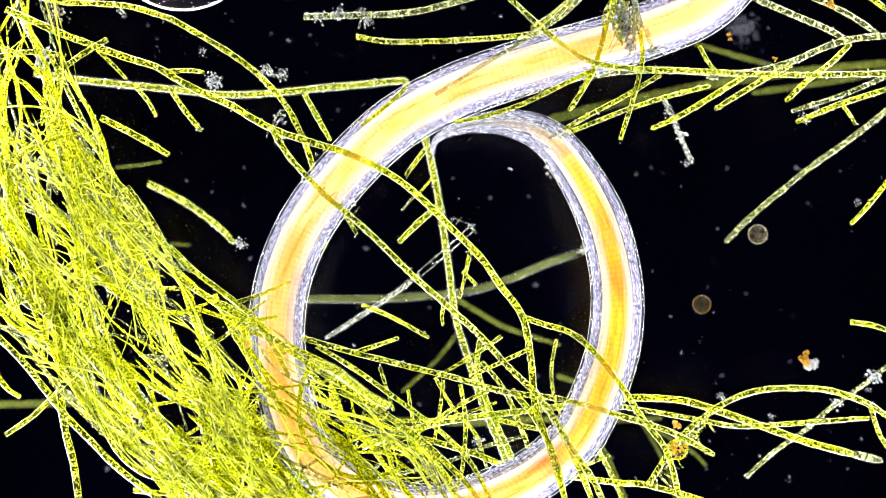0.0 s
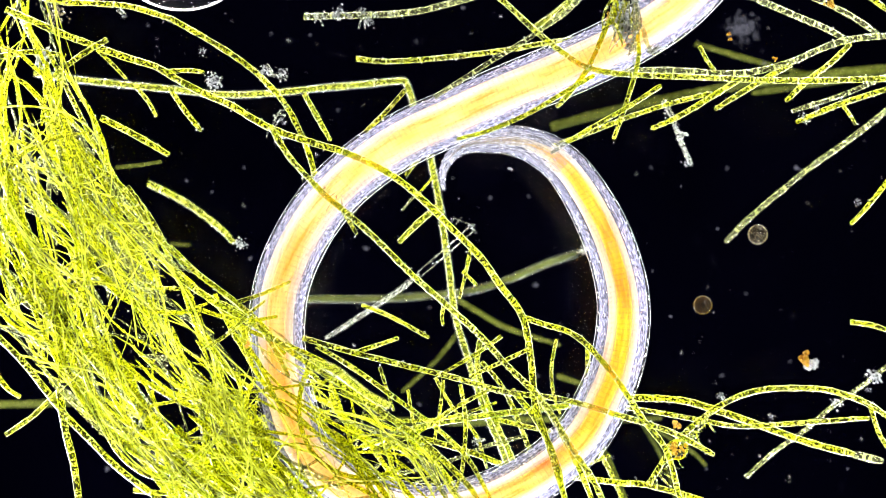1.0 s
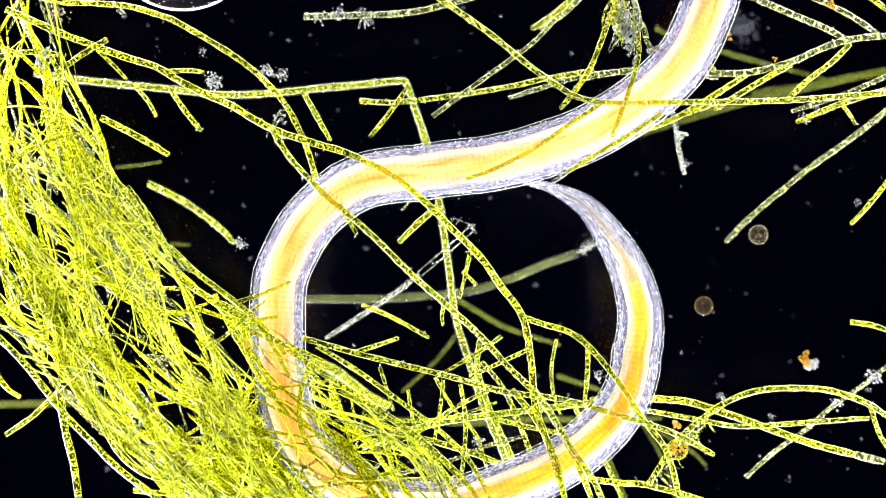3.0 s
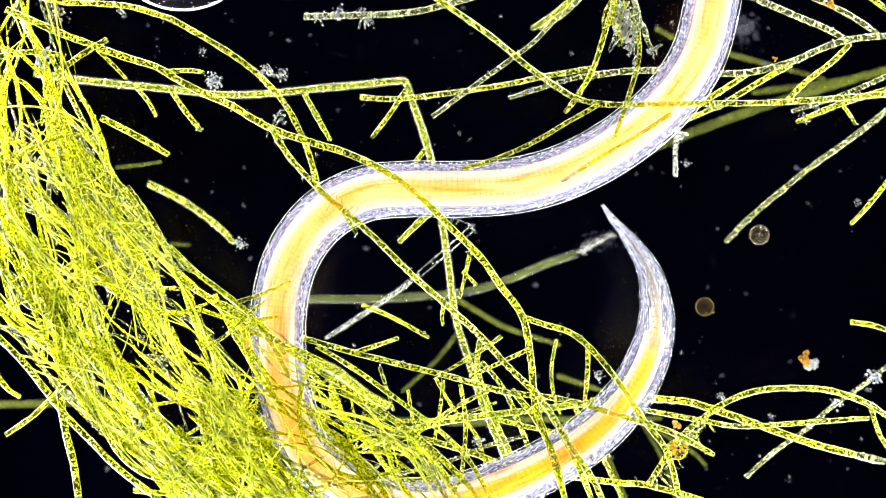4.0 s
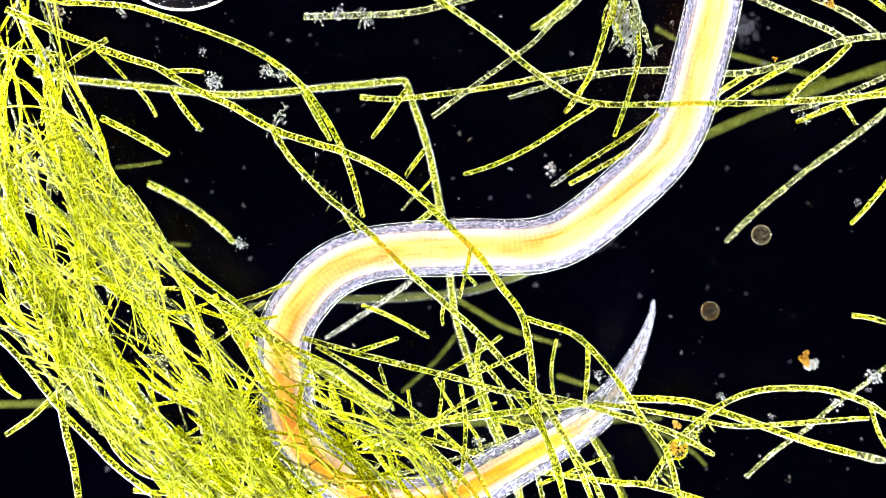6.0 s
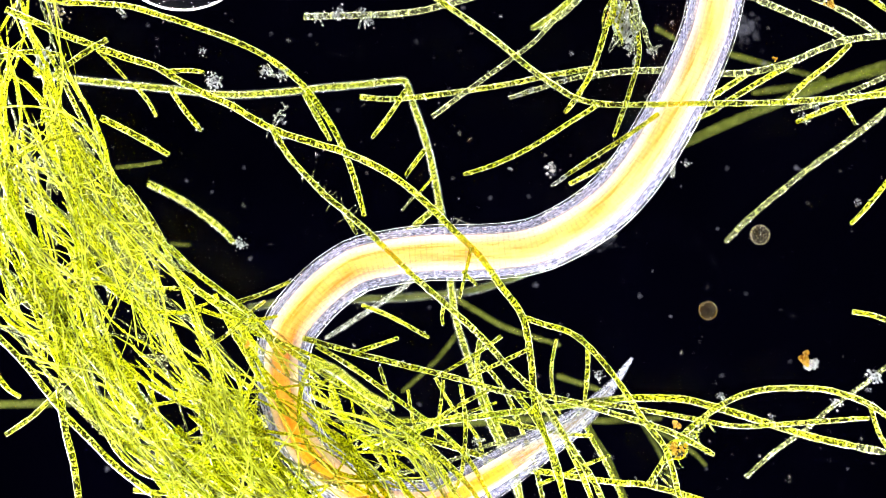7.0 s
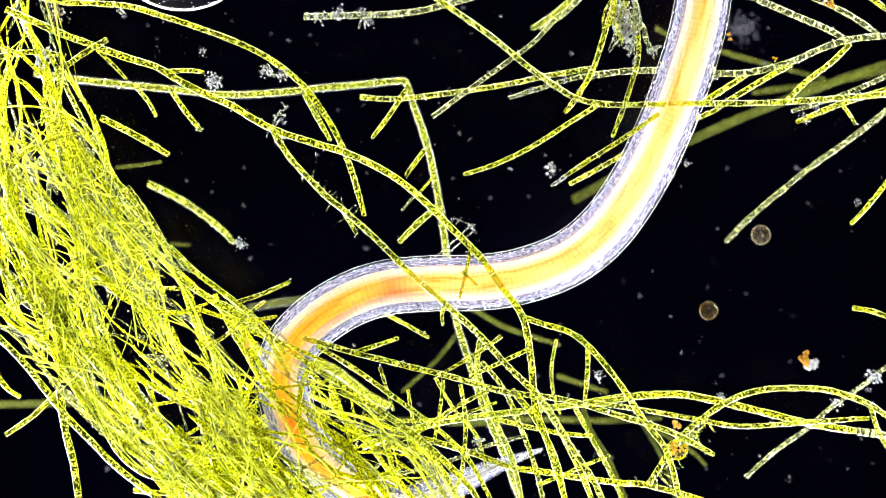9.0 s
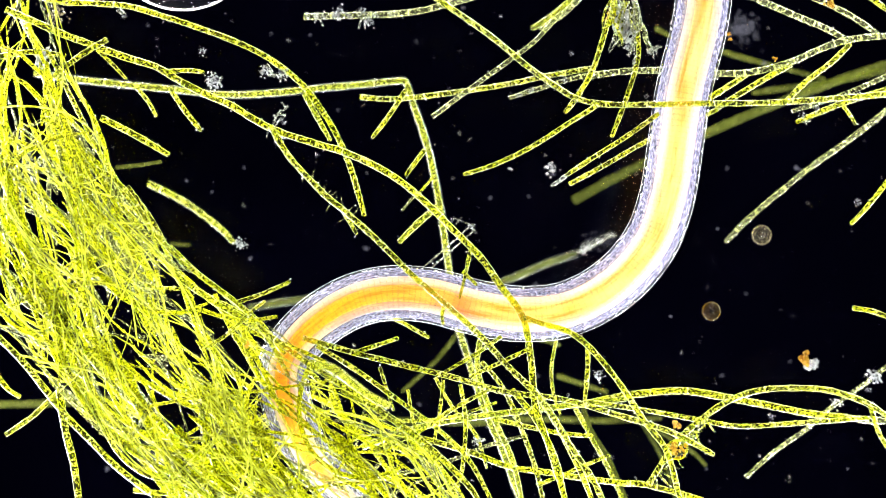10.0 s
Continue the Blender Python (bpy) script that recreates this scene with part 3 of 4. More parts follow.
HOLES = [(178, 517), (222, 568), (236, 632), (300, 512), (362, 530), (378, 572), (412, 622), (280, 662), (55, 178), (130, 190), (30, 480), (52, 560), (98, 345), (110, 440),
         (330, 600), (190, 700), (60, 400), (320, 745)]


def gap_left(pts, width):
    """True where a thread keeps clear of the mat's gaps, which are long and narrow along the lie of the mat."""
    along, across = Vector((0.56, 0.83)), Vector((-0.83, 0.56))
    for k, h in enumerate(HOLES):
        for p, q in zip(pts, pts[1:]):
            d, e = Vector(q) - Vector(p), Vector(h) - Vector(p)
            d, e = Vector((d.dot(along) / 2.6, d.dot(across))), Vector((e.dot(along) / 2.6, e.dot(across)))
            u = min(1, max(0, e.dot(d) / d.length_squared))
            if (e - d * u).length < width * (0.6 + 0.15 * (k * 7 % 5)):
                return False
    return True


def mat_line(rnd, reach, turn):
    """One random thread of the mat: its points, or None where it would leave the mat."""
    x, y = rnd.uniform(-40, 840), rnd.uniform(-40, 900)
    if not inside_mat(x, y) or rnd.random() < np.interp(y, [0, 150, 400], [0.88, 0.72, 0.0]):
        return None
    lean = np.interp(y, [0, 250, 450, 900], [78, 66, 52, 48]) + np.interp(x, [0, 300, 700], [10, 0, -8])
    a = radians(lean + rnd.gauss(0, turn) + (rnd.choice((-75, -45, 50, 75, 95)) if rnd.random() < 0.24 else 0))
    length, bend, twist = rnd.uniform(*reach), rnd.gauss(0, 0.0016), rnd.gauss(0, 0.000006)
    pts = []
    for k in range(11):
        u = (k / 10 - 0.5) * length
        b = a + bend * u + twist * u * u
        pts.append((x + math.cos(b) * u + rnd.gauss(0, 0.6), y + math.sin(b) * u + rnd.gauss(0, 0.6)))
    if not all(inside_mat(*p) for p in pts) and (rnd.random() < 0.97 or not all(inside_mat(p[0] - 16, p[1]) for p in pts)):
        return None
    if not gap_left(pts, 11) and rnd.random() < 0.93:
        return None
    return pts


WORM_BED = [(470, 540), (490, 620), (505, 700), (545, 800), (620, 862), (700, 895)]


def mat_height(rnd, pts, high, low):
    """Most threads that cross the worm's bed lie under it."""
    near = min(math.hypot(p[0] - q[0], p[1] - q[1]) for p in pts for q in WORM_BED) < 66
    up = rnd.random() < (0.42 if near else 0.5)
    if near and rnd.random() < 0.55:
        return None
    return rnd.uniform(*(high if up else low))


def mat_tube(rnd, thin, levels, reach, turn, v, f):
    """Adds one plain thread of the mat to v and f; False where it found no room."""
    pts = mat_line(rnd, reach, turn)
    z = mat_height(rnd, pts, *levels) if pts else None
    if z is None:
        return False
    tilt = rnd.uniform(-0.008, 0.008)
    line = np.array([tuple(at(p[0], p[1], z + tilt * (k / 5 - 1))) for k, p in enumerate(pts)])
    r = rnd.choice(thin) / 1000 * rnd.uniform(0.85, 1.15)
    radii = np.array([r * (1 + 0.12 * rnd.uniform(-1, 1)) for _ in pts])
    radii[[0, -1]] *= 0.3
    radii[[1, -2]] *= 0.85
    tube(line, radii, 8, v, f)
    return True


def mat_stuff(name, count, mat, seed, label, thin, levels, reach=(60, 300), turn=17):
    rnd = random.Random(seed)
    v, f = [], []
    made = 0
    while made < count:
        made += mat_tube(rnd, thin, levels, reach, turn, v, f)
    tagged(new(name, mesh_of(name, v, f, mat)), label, "algae", kind="stuff")


def mat_single(count, seed, thin, levels, reach, turn):
    """Plain threads of the mat, each a thing of its own."""
    rnd = random.Random(seed)
    made = 0
    while made < count:
        v, f = [], []
        if not mat_tube(rnd, thin, levels, reach, turn, v, f):
            continue
        home = np.mean(v, axis=0)
        ob = new("alga_filament", mesh_of("alga_filament", (np.array(v) - home).tolist(), f, BRIGHT))
        ob.location = home
        tagged(ob, "thin bright yellow-green algal thread tangled in the mat", "alga", "threads of the mat")
        made += 1


mat_single(125, 11, (1.9, 2.4, 3.0, 3.6, 4.4), ((0.062, 0.085), (-0.1, -0.06)), (150, 520), 15)
mat_stuff("algal_mat", 70, BRIGHT, 15, "tangled yellow-green threads deep in the mat", (1.5, 2.0, 2.6), ((0.062, 0.085), (-0.1, -0.06)), (110, 420), 26)
mat_stuff("algal_mat_fibres", 260, FIBRE, 14, "hair-fine bright yellow fibres lying over the mat", (0.6, 0.8, 1.0, 1.3), ((0.087, 0.1), (-0.06, -0.056)), (70, 400), 30)
mat_stuff("algal_mat_pale", 170, PALE, 13, "colourless empty sheaths woven into the mat", (2, 3, 4), ((0.062, 0.085), (-0.12, -0.06)))


def mat_threads(count, seed):
    rnd = random.Random(seed)
    made = 0
    while made < count:
        pts = mat_line(rnd, (110, 330), 14)
        if pts is None:
            continue
        z = mat_height(rnd, pts, (0.064, 0.09), (-0.11, -0.064))
        if z is None:
            continue
        filament(pts, rnd.choice((4.4, 5.4, 6.4)), z, rnd.uniform(34, 60), rnd.choice((BRIGHT, BRIGHT, GREEN)), label="grained algal thread woven into the dense mat", group="threads of the mat", crust=0.1)
        made += 1


mat_threads(58, 12)


# ---- debris, diatoms, bubble, specks ----
CRUMBS = {CRUMB: GRAINS, AMBER: crumb_meshes(AMBER, 2), HAZY: crumb_meshes(HAZY, 3), SHELL: crumb_meshes(SHELL, 4)}


def clump(px, py, size, z, count, mat, label, seed, wide=1.0, tall=1.0, name="debris_clump", coarse=1.0):
    rnd = random.Random(seed)
    root = tagged(new(name), label, "debris", "debris")
    root.location = at(px, py, z)
    for _ in range(int(count * (2.2 if coarse == 1 else 1))):
        ob = part("crumb", rnd.choice(CRUMBS[mat]), root)
        ob.location = Vector((rnd.gauss(0, 0.26) * wide, rnd.gauss(0, 0.26) * tall, rnd.gauss(0, 0.2))) * size / 1000
        ob.rotation_euler = (rnd.uniform(0, 6), rnd.uniform(0, 6), rnd.uniform(0, 6))
        s = size / 1000 * rnd.uniform(0.04, 0.15) * coarse
        ob.scale = (s, s * rnd.uniform(0.5, 1), s * rnd.uniform(0.4, 1))
    if mat is CRUMB and coarse == 1:
        for _ in range(4):
            ob = part("lump", rnd.choice(CRUMBS[HAZY]), root, "hazy grey lump")
            ob.location = Vector((rnd.gauss(0, 0.2) * wide, rnd.gauss(0, 0.2) * tall, rnd.gauss(0, 0.1))) * size / 1000
            q = size / 1000 * rnd.uniform(0.18, 0.32)
            ob.scale = (q, q * rnd.uniform(0.6, 1), q * 0.7)
    return root


WHITE = "crumbly white clump of debris"
for k, (x, y, s, z, n) in enumerate([(467, 128, 18, 0.05, 24), (378, 145, 24, -0.05, 30), (652, 38, 18, -0.05, 26), (600, 24, 20, -0.06, 24), (640, 22, 16, -0.06, 18),
                                     (560, 28, 14, -0.06, 12), (1060, 665, 17, -0.04, 22), (500, 240, 18, 0.02, 16), (358, 92, 14, -0.05, 14),
                                     (218, 30, 10, -0.05, 10), (1545, 665, 26, -0.1, 30), (1478, 712, 18, -0.09, 16), (1275, 700, 14, -0.1, 14), (845, 780, 16, -0.1, 18),
                                     (1205, 245, 12, -0.1, 14), (1215, 290, 14, -0.1, 16), (1280, 705, 10, -0.1, 8), (1365, 738, 12, -0.1, 8), (425, 432, 20, -0.1, 24),
                                     (1036, 440, 16, -0.22, 14), (1012, 95, 10, -0.05, 8), (1190, 40, 9, -0.1, 6), (800, 390, 9, 0.05, 6),
                                     (835, 402, 12, 0.02, 10), (835, 445, 14, 0.05, 10), (1518, 360, 13, -0.12, 10), (560, 275, 8, -0.05, 6), (500, 130, 20, -0.05, 18)]):
    clump(x, y, s, z, n, CRUMB, WHITE, 40 + k)
for k, (x, y) in enumerate([(545, 29), (575, 30), (592, 27), (618, 30), (665, 27), (690, 26), (940, 160), (920, 168), (975, 150), (1000, 142), (500, 215), (490, 255), (1420, 205), (1445, 192), (1180, 200), (1195, 225), (1535, 690)]):
    clump(x, y, 12, -0.065, 9, CRUMB, "fine white crust on a dead thread", 120 + k)
clump(1150, 88, 17, 0.06, 16, CRUMB, WHITE, 145)
clump(1116, 76, 24, 0.06, 22, CRUMB, WHITE, 146, 0.7, 1.2)
clump(1078, 22, 22, 0.06, 18, AMBER, "yellowish crumbs on a white tuft", 147, 0.6, 1.3, coarse=0.9)
filament([(1083, -8), (1086, 16), (1077, 44)], 8, 0.068, 40, BRIGHT, root=drooping, crust=0)
filament([(1122, 34), (1136, 50), (1141, 70), (1150, 88)], 5.6, 0.066, 22, PALE, root=drooping_b)
filament([(1150, 92), (1160, 84), (1170, 80)], 2.6, 0.066, 22, FRAY, root=drooping_b)
filament([(1098, -8), (1100, 24), (1088, 62), (1096, 82)], 3.6, 0.07, 22, PALE, root=drooping)
white_tuft = clump(1105, 38, 46, 0.06, 64, CRUMB, "large white tuft of crumbly debris on algal twigs", 90, 0.75, 1.2)
for k in range(16):
    x0 = dice.uniform(1080, 1135)
    filament([(x0, dice.uniform(-20, 5)), (x0 + dice.uniform(-14, 14), dice.uniform(25, 50)), (x0 + dice.uniform(-16, 20), dice.uniform(60, 98))], dice.uniform(1.3, 3.0), 0.07 + 0.002 * k, 18, (FRAY, PALE, GREEN)[k % 3],
             label="thin frayed white sheath in a tuft", group="frayed sheaths")
clump(1198, 796, 30, -0.005, 44, AMBER, "ball of amber crumbs caught in a tuft of twigs", 91, coarse=0.999)
filament([(1180, 812), (1184, 786), (1204, 778), (1217, 792), (1206, 812), (1190, 812)], 2.2, 0.0, 30, BRIGHT, root=arched, crust=0)
clump(1197, 752, 11, -0.12, 9, AMBER, "small amber grain adrift in the water", 92, coarse=4)
clump(1468, 8, 14, -0.05, 12, AMBER, "small amber grain adrift in the water", 93, coarse=3)
clump(437, 612, 12, 0.1, 6, AMBER, "small reddish grain on the mat", 94, 0.6, 1.2, coarse=3)
clump(1314, 50, 52, -0.36, 280, HAZY, "soft grey cloud of debris deep in the drop", 142, coarse=0.4)
clump(1060, 426, 36, -0.3, 90, HAZY, "hazy white fluff on the end of a dead thread", 148, 1.5, 0.8, coarse=0.5)
clump(1373, 104, 10, 0.0, 9, AMBER, "small amber grain caught on a jointed thread", 143, coarse=2.4)
clump(1290, 62, 12, -0.1, 9, AMBER, "small amber grain adrift in the water", 144, 0.6, 1.3, coarse=2.4)
clump(75, 105, 34, 0.02, 30, CRUMB, WHITE, 95)
clump(905, 300, 9, -0.04, 8, CRUMB, "small oval grain adrift in the water", 140, 1.2, 0.7, coarse=3)
clump(975, 300, 22, -0.2, 14, CRUMB, WHITE, 141)
clump(285, 640, 40, 0.05, 60, SHELL, "brownish flake of debris in the mat", 96, coarse=0.6)
clump(100, 25, 44, 0.0, 90, SHELL, "brownish flake of debris in the mat", 97, coarse=0.6)
grain = clump(1424, 633, 17, -0.14, 12, AMBER, "orange and white grain floating free", 98, 0.7, 1.1, name="floating_grain", coarse=3.6)
clump(1441, 645, 17, -0.16, 14, CRUMB, "pale whitish grain floating free", 99, 1.1, 0.8, name="floating_grain", coarse=4)


# shreds of empty sheath caught on the threads
for k in range(10):
    x0, y0, u = 1026 + dice.uniform(-4, 10), 441 + dice.uniform(-8, 8), dice.uniform(0.4, 1)
    filament([(x0, y0), (x0 + 34 * u, y0 - 16 * u + dice.uniform(-6, 6)), (x0 + 66 * u, y0 - 34 * u + dice.uniform(-9, 9))], dice.uniform(0.8, 1.9), -0.24 - 0.006 * k, 90, FRAY, label="frayed white end of a dead thread", name="sheath_shred", group="shreds of sheath")
SHREDS = [(478, 125), (490, 132), (500, 140), (495, 200), (488, 212), (505, 190), (375, 140), (385, 150), (215, 24), (1112, 90), (1150, 92), (1128, 110), (1160, 95), (600, 24), (640, 40), (565, 35),
          (1262, 128), (1258, 140), (1480, 85), (1425, 212), (480, 235), (1060, 665), (845, 780), (1205, 240)]
for x, y in SHREDS:
    for _ in range(2):
        lean, n = dice.uniform(0, math.pi), dice.uniform(5, 13)
        x0, y0 = x + dice.uniform(-6, 6), y + dice.uniform(-6, 6)
        filament([(x0 - n * math.cos(lean), y0 - n * math.sin(lean)), (x0 + dice.uniform(-2, 2), y0 + dice.uniform(-2, 2)), (x0 + n * math.cos(lean), y0 + n * math.sin(lean))], dice.uniform(1.2, 3.2),
                 0.075 if 1100 < x < 1170 else -0.07, 30, FRAY, label="tiny white shred of empty sheath", name="sheath_shred", group="shreds of sheath")


def lathe(profile, sides=40):
    v, f = [], []
    for r, z in profile:
        for k in range(sides):
            a = k * 2 * math.pi / sides
            v.append((r * math.cos(a), r * math.sin(a), z))
    for i in range(len(profile) - 1):
        for k in range(sides):
            a, b = i * sides + k, i * sides + (k + 1) % sides
            f.append((a, b, b + sides, a + sides))
    return v, f


def diatom(px, py, r, z, label, mat, heart):
    root = new("diatom")
    root.location = at(px, py, z)
    tagged(root, label, "diatom", "round diatoms")
    q = r / 1000
    v, f = lathe([(q * 0.86, 0.001), (q * 0.94, 0.007), (q, 0.0), (q * 0.94, -0.007), (q * 0.86, -0.001)])
    part("rim", mesh_of("rim", v, f, mat), root, "pale rim")
    v, f = lathe([(q * 0.83, 0), (q * 0.5, -0.001), (q * 0.02, 0)])
    part("valve", mesh_of("valve", v, f, BROWN), root)
    for share, wide in ((0.66, 0.06), (0.38, 0.05)):
        v, f = lathe([(q * (share - wide), 0), (q * share, 0.006), (q * (share + wide), 0)])
        part("ring", mesh_of("ring", v, f, mat), root, "raised ochre ring")
    v, f = lathe([(q * 0.2, 0.001), (q * 0.14, 0.005), (q * 0.01, 0.006)])
    part("boss", mesh_of("boss", v, f, heart), root)
    return root


pale_diatom = diatom(1341, 415, 18, -0.13, "round tan diatom with concentric rings", SHELL, SHELL)
dark_diatom = diatom(1242, 539, 17, -0.13, "round dark brown diatom with concentric rings", OCHRE, BROWN)


def bubble():
    bm = bmesh.new()
    bmesh.ops.create_uvsphere(bm, u_segments=64, v_segments=32, radius=0.142)
    me = bpy.data.meshes.new("air_bubble")
    bm.to_mesh(me)
    bm.free()
    for p in me.polygons:
        p.use_smooth = True
    me.materials.append(BUBBLE)
    ob = new("air_bubble", me)
    ob.location = at(322, -122, -0.02)
    tagged(ob, "clear round air bubble with a bright rim", "bubble")


bubble()


def specks():
    rnd = random.Random(5)
    bm = bmesh.new()
    for _ in range(460):
        s = rnd.choice((0.0004, 0.0005, 0.0006, 0.0006, 0.0008, 0.001, 0.0016)) * rnd.uniform(0.7, 1.2)
        m = Matrix.Translation(at(rnd.uniform(150, 1600), rnd.uniform(-20, 900), rnd.uniform(-0.4, -0.08))) @ Matrix.Diagonal((s, s, s * 0.7, 1))
        bmesh.ops.create_icosphere(bm, subdivisions=1, radius=1, matrix=m)
    me = bpy.data.meshes.new("fine_specks")
    bm.to_mesh(me)
    bm.free()
    me.materials.append(CRUMB)
    tagged(new("fine_specks", me), "fine white specks scattered in the water", "specks", kind="stuff")


specks()

FLECKS = [(549, 62, 5), (432, 297, 5), (443, 458, 7), (935, 348, 6), (868, 351, 5), (1152, 297, 5), (1287, 298, 5), (948, 505, 8), (737, 74, 5), (1187, 560, 5), (1155, 480, 4), (820, 14, 7),
          (1409, 297, 8), (1416, 300, 6), (1132, 524, 6), (1278, 665, 6), (1364, 740, 6), (190, 830, 8), (210, 770, 5), (560, 772, 6), (742, 716, 7), (800, 716, 6), (1353, 112, 9), (760, 545, 5), (952, 665, 5),
          (1398, 640, 4), (1320, 520, 4), (1270, 405, 5), (1205, 330, 4), (330, 320, 5), (375, 340, 5), (262, 45, 5), (480, 60, 4), (905, 168, 5), (598, 195, 4), (648, 440, 9), (1555, 140, 8), (1500, 830, 4), (1250, 830, 5)]
for k, (x, y, q) in enumerate(FLECKS):
    m = Matrix.Rotation(k * 1.7, 4, "Z") @ Matrix.Diagonal((q / 1500, q / 2100, q / 2400, 1))
    ob = new("fleck", CRUMBS[HAZY][k % 5])
    ob.matrix_basis = Matrix.Translation(at(x, y, -0.2 - 0.02 * (k % 9))) @ m
    tagged(ob, "pale fleck of debris drifting in the dark water", "debris", "drifting flecks")


def mat_grains():
    """Fine bright crumbs lodged all through the mat."""
    rnd = random.Random(6)
    bm = bmesh.new()
    made = 0
    while made < 500:
        x, y = rnd.uniform(-10, 760), rnd.uniform(-10, 890)
        if not inside_mat(x, y) or rnd.random() < 0.6 * (y < 260):
            continue
        q = rnd.choice((0.0007, 0.0009, 0.0012, 0.0016)) * rnd.uniform(0.8, 1.3)
        m = Matrix.Translation(at(x, y, rnd.choice((rnd.uniform(-0.1, -0.06), rnd.uniform(0.07, 0.095))))) @ Matrix.Diagonal((q, q * rnd.uniform(0.6, 1.4), q * 0.7, 1))
        bmesh.ops.create_icosphere(bm, subdivisions=1, radius=1, matrix=m)
        made += 1
    me = bpy.data.meshes.new("mat_grains")
    bm.to_mesh(me)
    bm.free()
    me.materials.append(CRUMB)
    tagged(new("mat_grains", me), "fine white crumbs lodged in the algal mat", "specks", kind="stuff")


mat_grains()


# ---- the worm: a chain of rigid rings, tail tip first ----
RINGS, PITCH = 330, 9.8
worm = tagged(new("roundworm"), "long glassy roundworm with a yellow-orange gut, coiling through algae", "worm")


def worm_radius(s):
    return float(np.interp(s, [0, 12, 50, 80, 130, 170, 230, 300, 400, 600, 1000, 3000], [3, 5, 9, 13, 20, 25.5, 33, 38.5, 44, 48, 49.5, 50.5]))


def gut_radius(s):
    return float(np.interp(s, [60, 150, 230, 290, 340, 400, 500, 800, 1100, 1500, 3000], [1.5, 6, 10, 14, 17.5, 20, 22, 24, 25.5, 26.5, 27]))


def muscle_radius(s):
    """The sheet of muscle hugs the gut; ahead of the gut it closes in."""
    return float(np.interp(s, [0, 250, 330, 700, 1100, 3000], [1, 20, 22, 29, 33, 34]))


def gut_colour(s):
    orange, cream, gold = np.array((0.96, 0.64, 0.004)), np.array((0.96, 0.74, 0.47)), np.array((0.96, 0.66, 0.12))
    w = np.interp(s, [240, 420, 680, 850, 1000, 1200, 3000], [0.2, 0.0, 0.08, 0.4, 0.75, 0.92, 1.0])
    g = 0.3 + 0.3 * math.sin(s / 90) * math.sin(s / 37)
    c = orange * (1 - w) + cream * w
    c = c * (1 - 0.4 * g) + gold * 0.4 * g
    pale = float(np.interp(s, [230, 310], [1, 0]))
    c = c * (1 - pale) + np.array((0.86, 0.84, 0.74)) * pale * float(np.interp(s, [60, 180, 260], [0.2, 0.5, 1]))
    spot = 0.6 * math.exp(-((s - 880) / 26) ** 2) + 0.4 * math.exp(-((s - 520) / 24) ** 2)
    return c * (1 - spot * np.array((0.35, 0.55, 0.4)))


def ring_mesh(name, s, radius, mat, spans, rows, extra, shells=(1.0,), slope=0.01, flat=False):
    """A short stretch of tube round the local x axis; spans: the angles that it covers; shells: its layers."""
    v, f, uv = [], [], []
    half = PITCH / 2000 + extra
    for (lo, hi, n), shell in itertools.product(spans, shells):
        whole = abs(hi - lo - 2 * math.pi) < 1e-6
        cols = n if whole else n + 1
        base = len(v)
        for i in range(rows):
            x = -half + 2 * half * i / (rows - 1)
            q = shell * radius(s + x * 1000) / 1000 * (1 + slope * x / half)
            for k in range(cols):
                a = lo + (hi - lo) * k / n
                v.append((x, q * math.cos(a), q * math.sin(a)))
                uv.append((s / 1000 + x, a * 0.05))
        for i in range(rows - 1):
            for k in range(n):
                a, b = base + i * cols + k, base + i * cols + (k + 1) % cols
                f.append((a, b, b + cols, a + cols))
    me = mesh_of(name, v, f, mat, flat)
    layer = me.uv_layers.new(name="along")
    for loop in me.loops:
        layer.data[loop.index].uv = uv[loop.vertex_index]
    return me


def flesh_radius(s):
    return worm_radius(s) * 0.8


def cord_radius(s):
    return worm_radius(s) * 0.9


rings = []
for i in range(RINGS):
    s = (i + 0.5) * PITCH
    ring = part("body_ring", ring_mesh("body_ring", s, worm_radius, CUTICLE, [(0, 2 * math.pi, 32)], 3, 0.0014, slope=0.004), worm)
    rings.append(ring)
    side = radians(47)
    for turn in (0, math.pi):
        cord = part("lateral_cord", ring_mesh("lateral_cord", s, cord_radius, CORD, [(turn - side, turn + side, 10)], 2, float(np.interp(s, [300, 500], [0.0003, 0.0006])), slope=0.003), ring, "mottled slate-grey side band")
        cord.color = (1, 1, 1, float(np.interp(s, [0, 250, 500], [0.3, 0.4, 1])))
    if s < 285:
        part("tail_flesh", ring_mesh("tail_flesh", s, flesh_radius, CLEARFLESH, [(0, 2 * math.pi, 24)], 2, 0.0002, slope=0.0), ring, "streaky clear flesh of the tail")
    if s > 258:
        span = radians(75)
        for turn in (0, math.pi):
            band = part("muscle_band", ring_mesh("muscle_band", s, muscle_radius, MUSCLE, [(turn - span, turn + span, 16)], 2, 0.0003, slope=0.0005), ring, "white muscle band")
            dim = float(np.interp(s, [258, 330, 480], [0.75, 0.85, 1]))
            warm = float(np.interp(s, [300, 500, 1000, 1300], [0.5, 1, 1, 0.3]))
            band.color = (dim * 0.98, dim * (0.98 - 0.04 * warm), dim * (0.99 - 0.16 * warm), 1)
    if s > 60:
        core = part("gut", ring_mesh("gut", s, gut_radius, GUT, [(0, 2 * math.pi, 32)], 2, 0.0003, slope=0.0005), ring, "yellow-orange gut" if s > 290 else "white hind gut")
        core.color = (*gut_colour(s), 1)


# ---- what moves ----
def worm_height(s):
    u = min(1, max(0, (s - 120) / 380))
    return -0.088 * (1 - u * u * (3 - 2 * u))


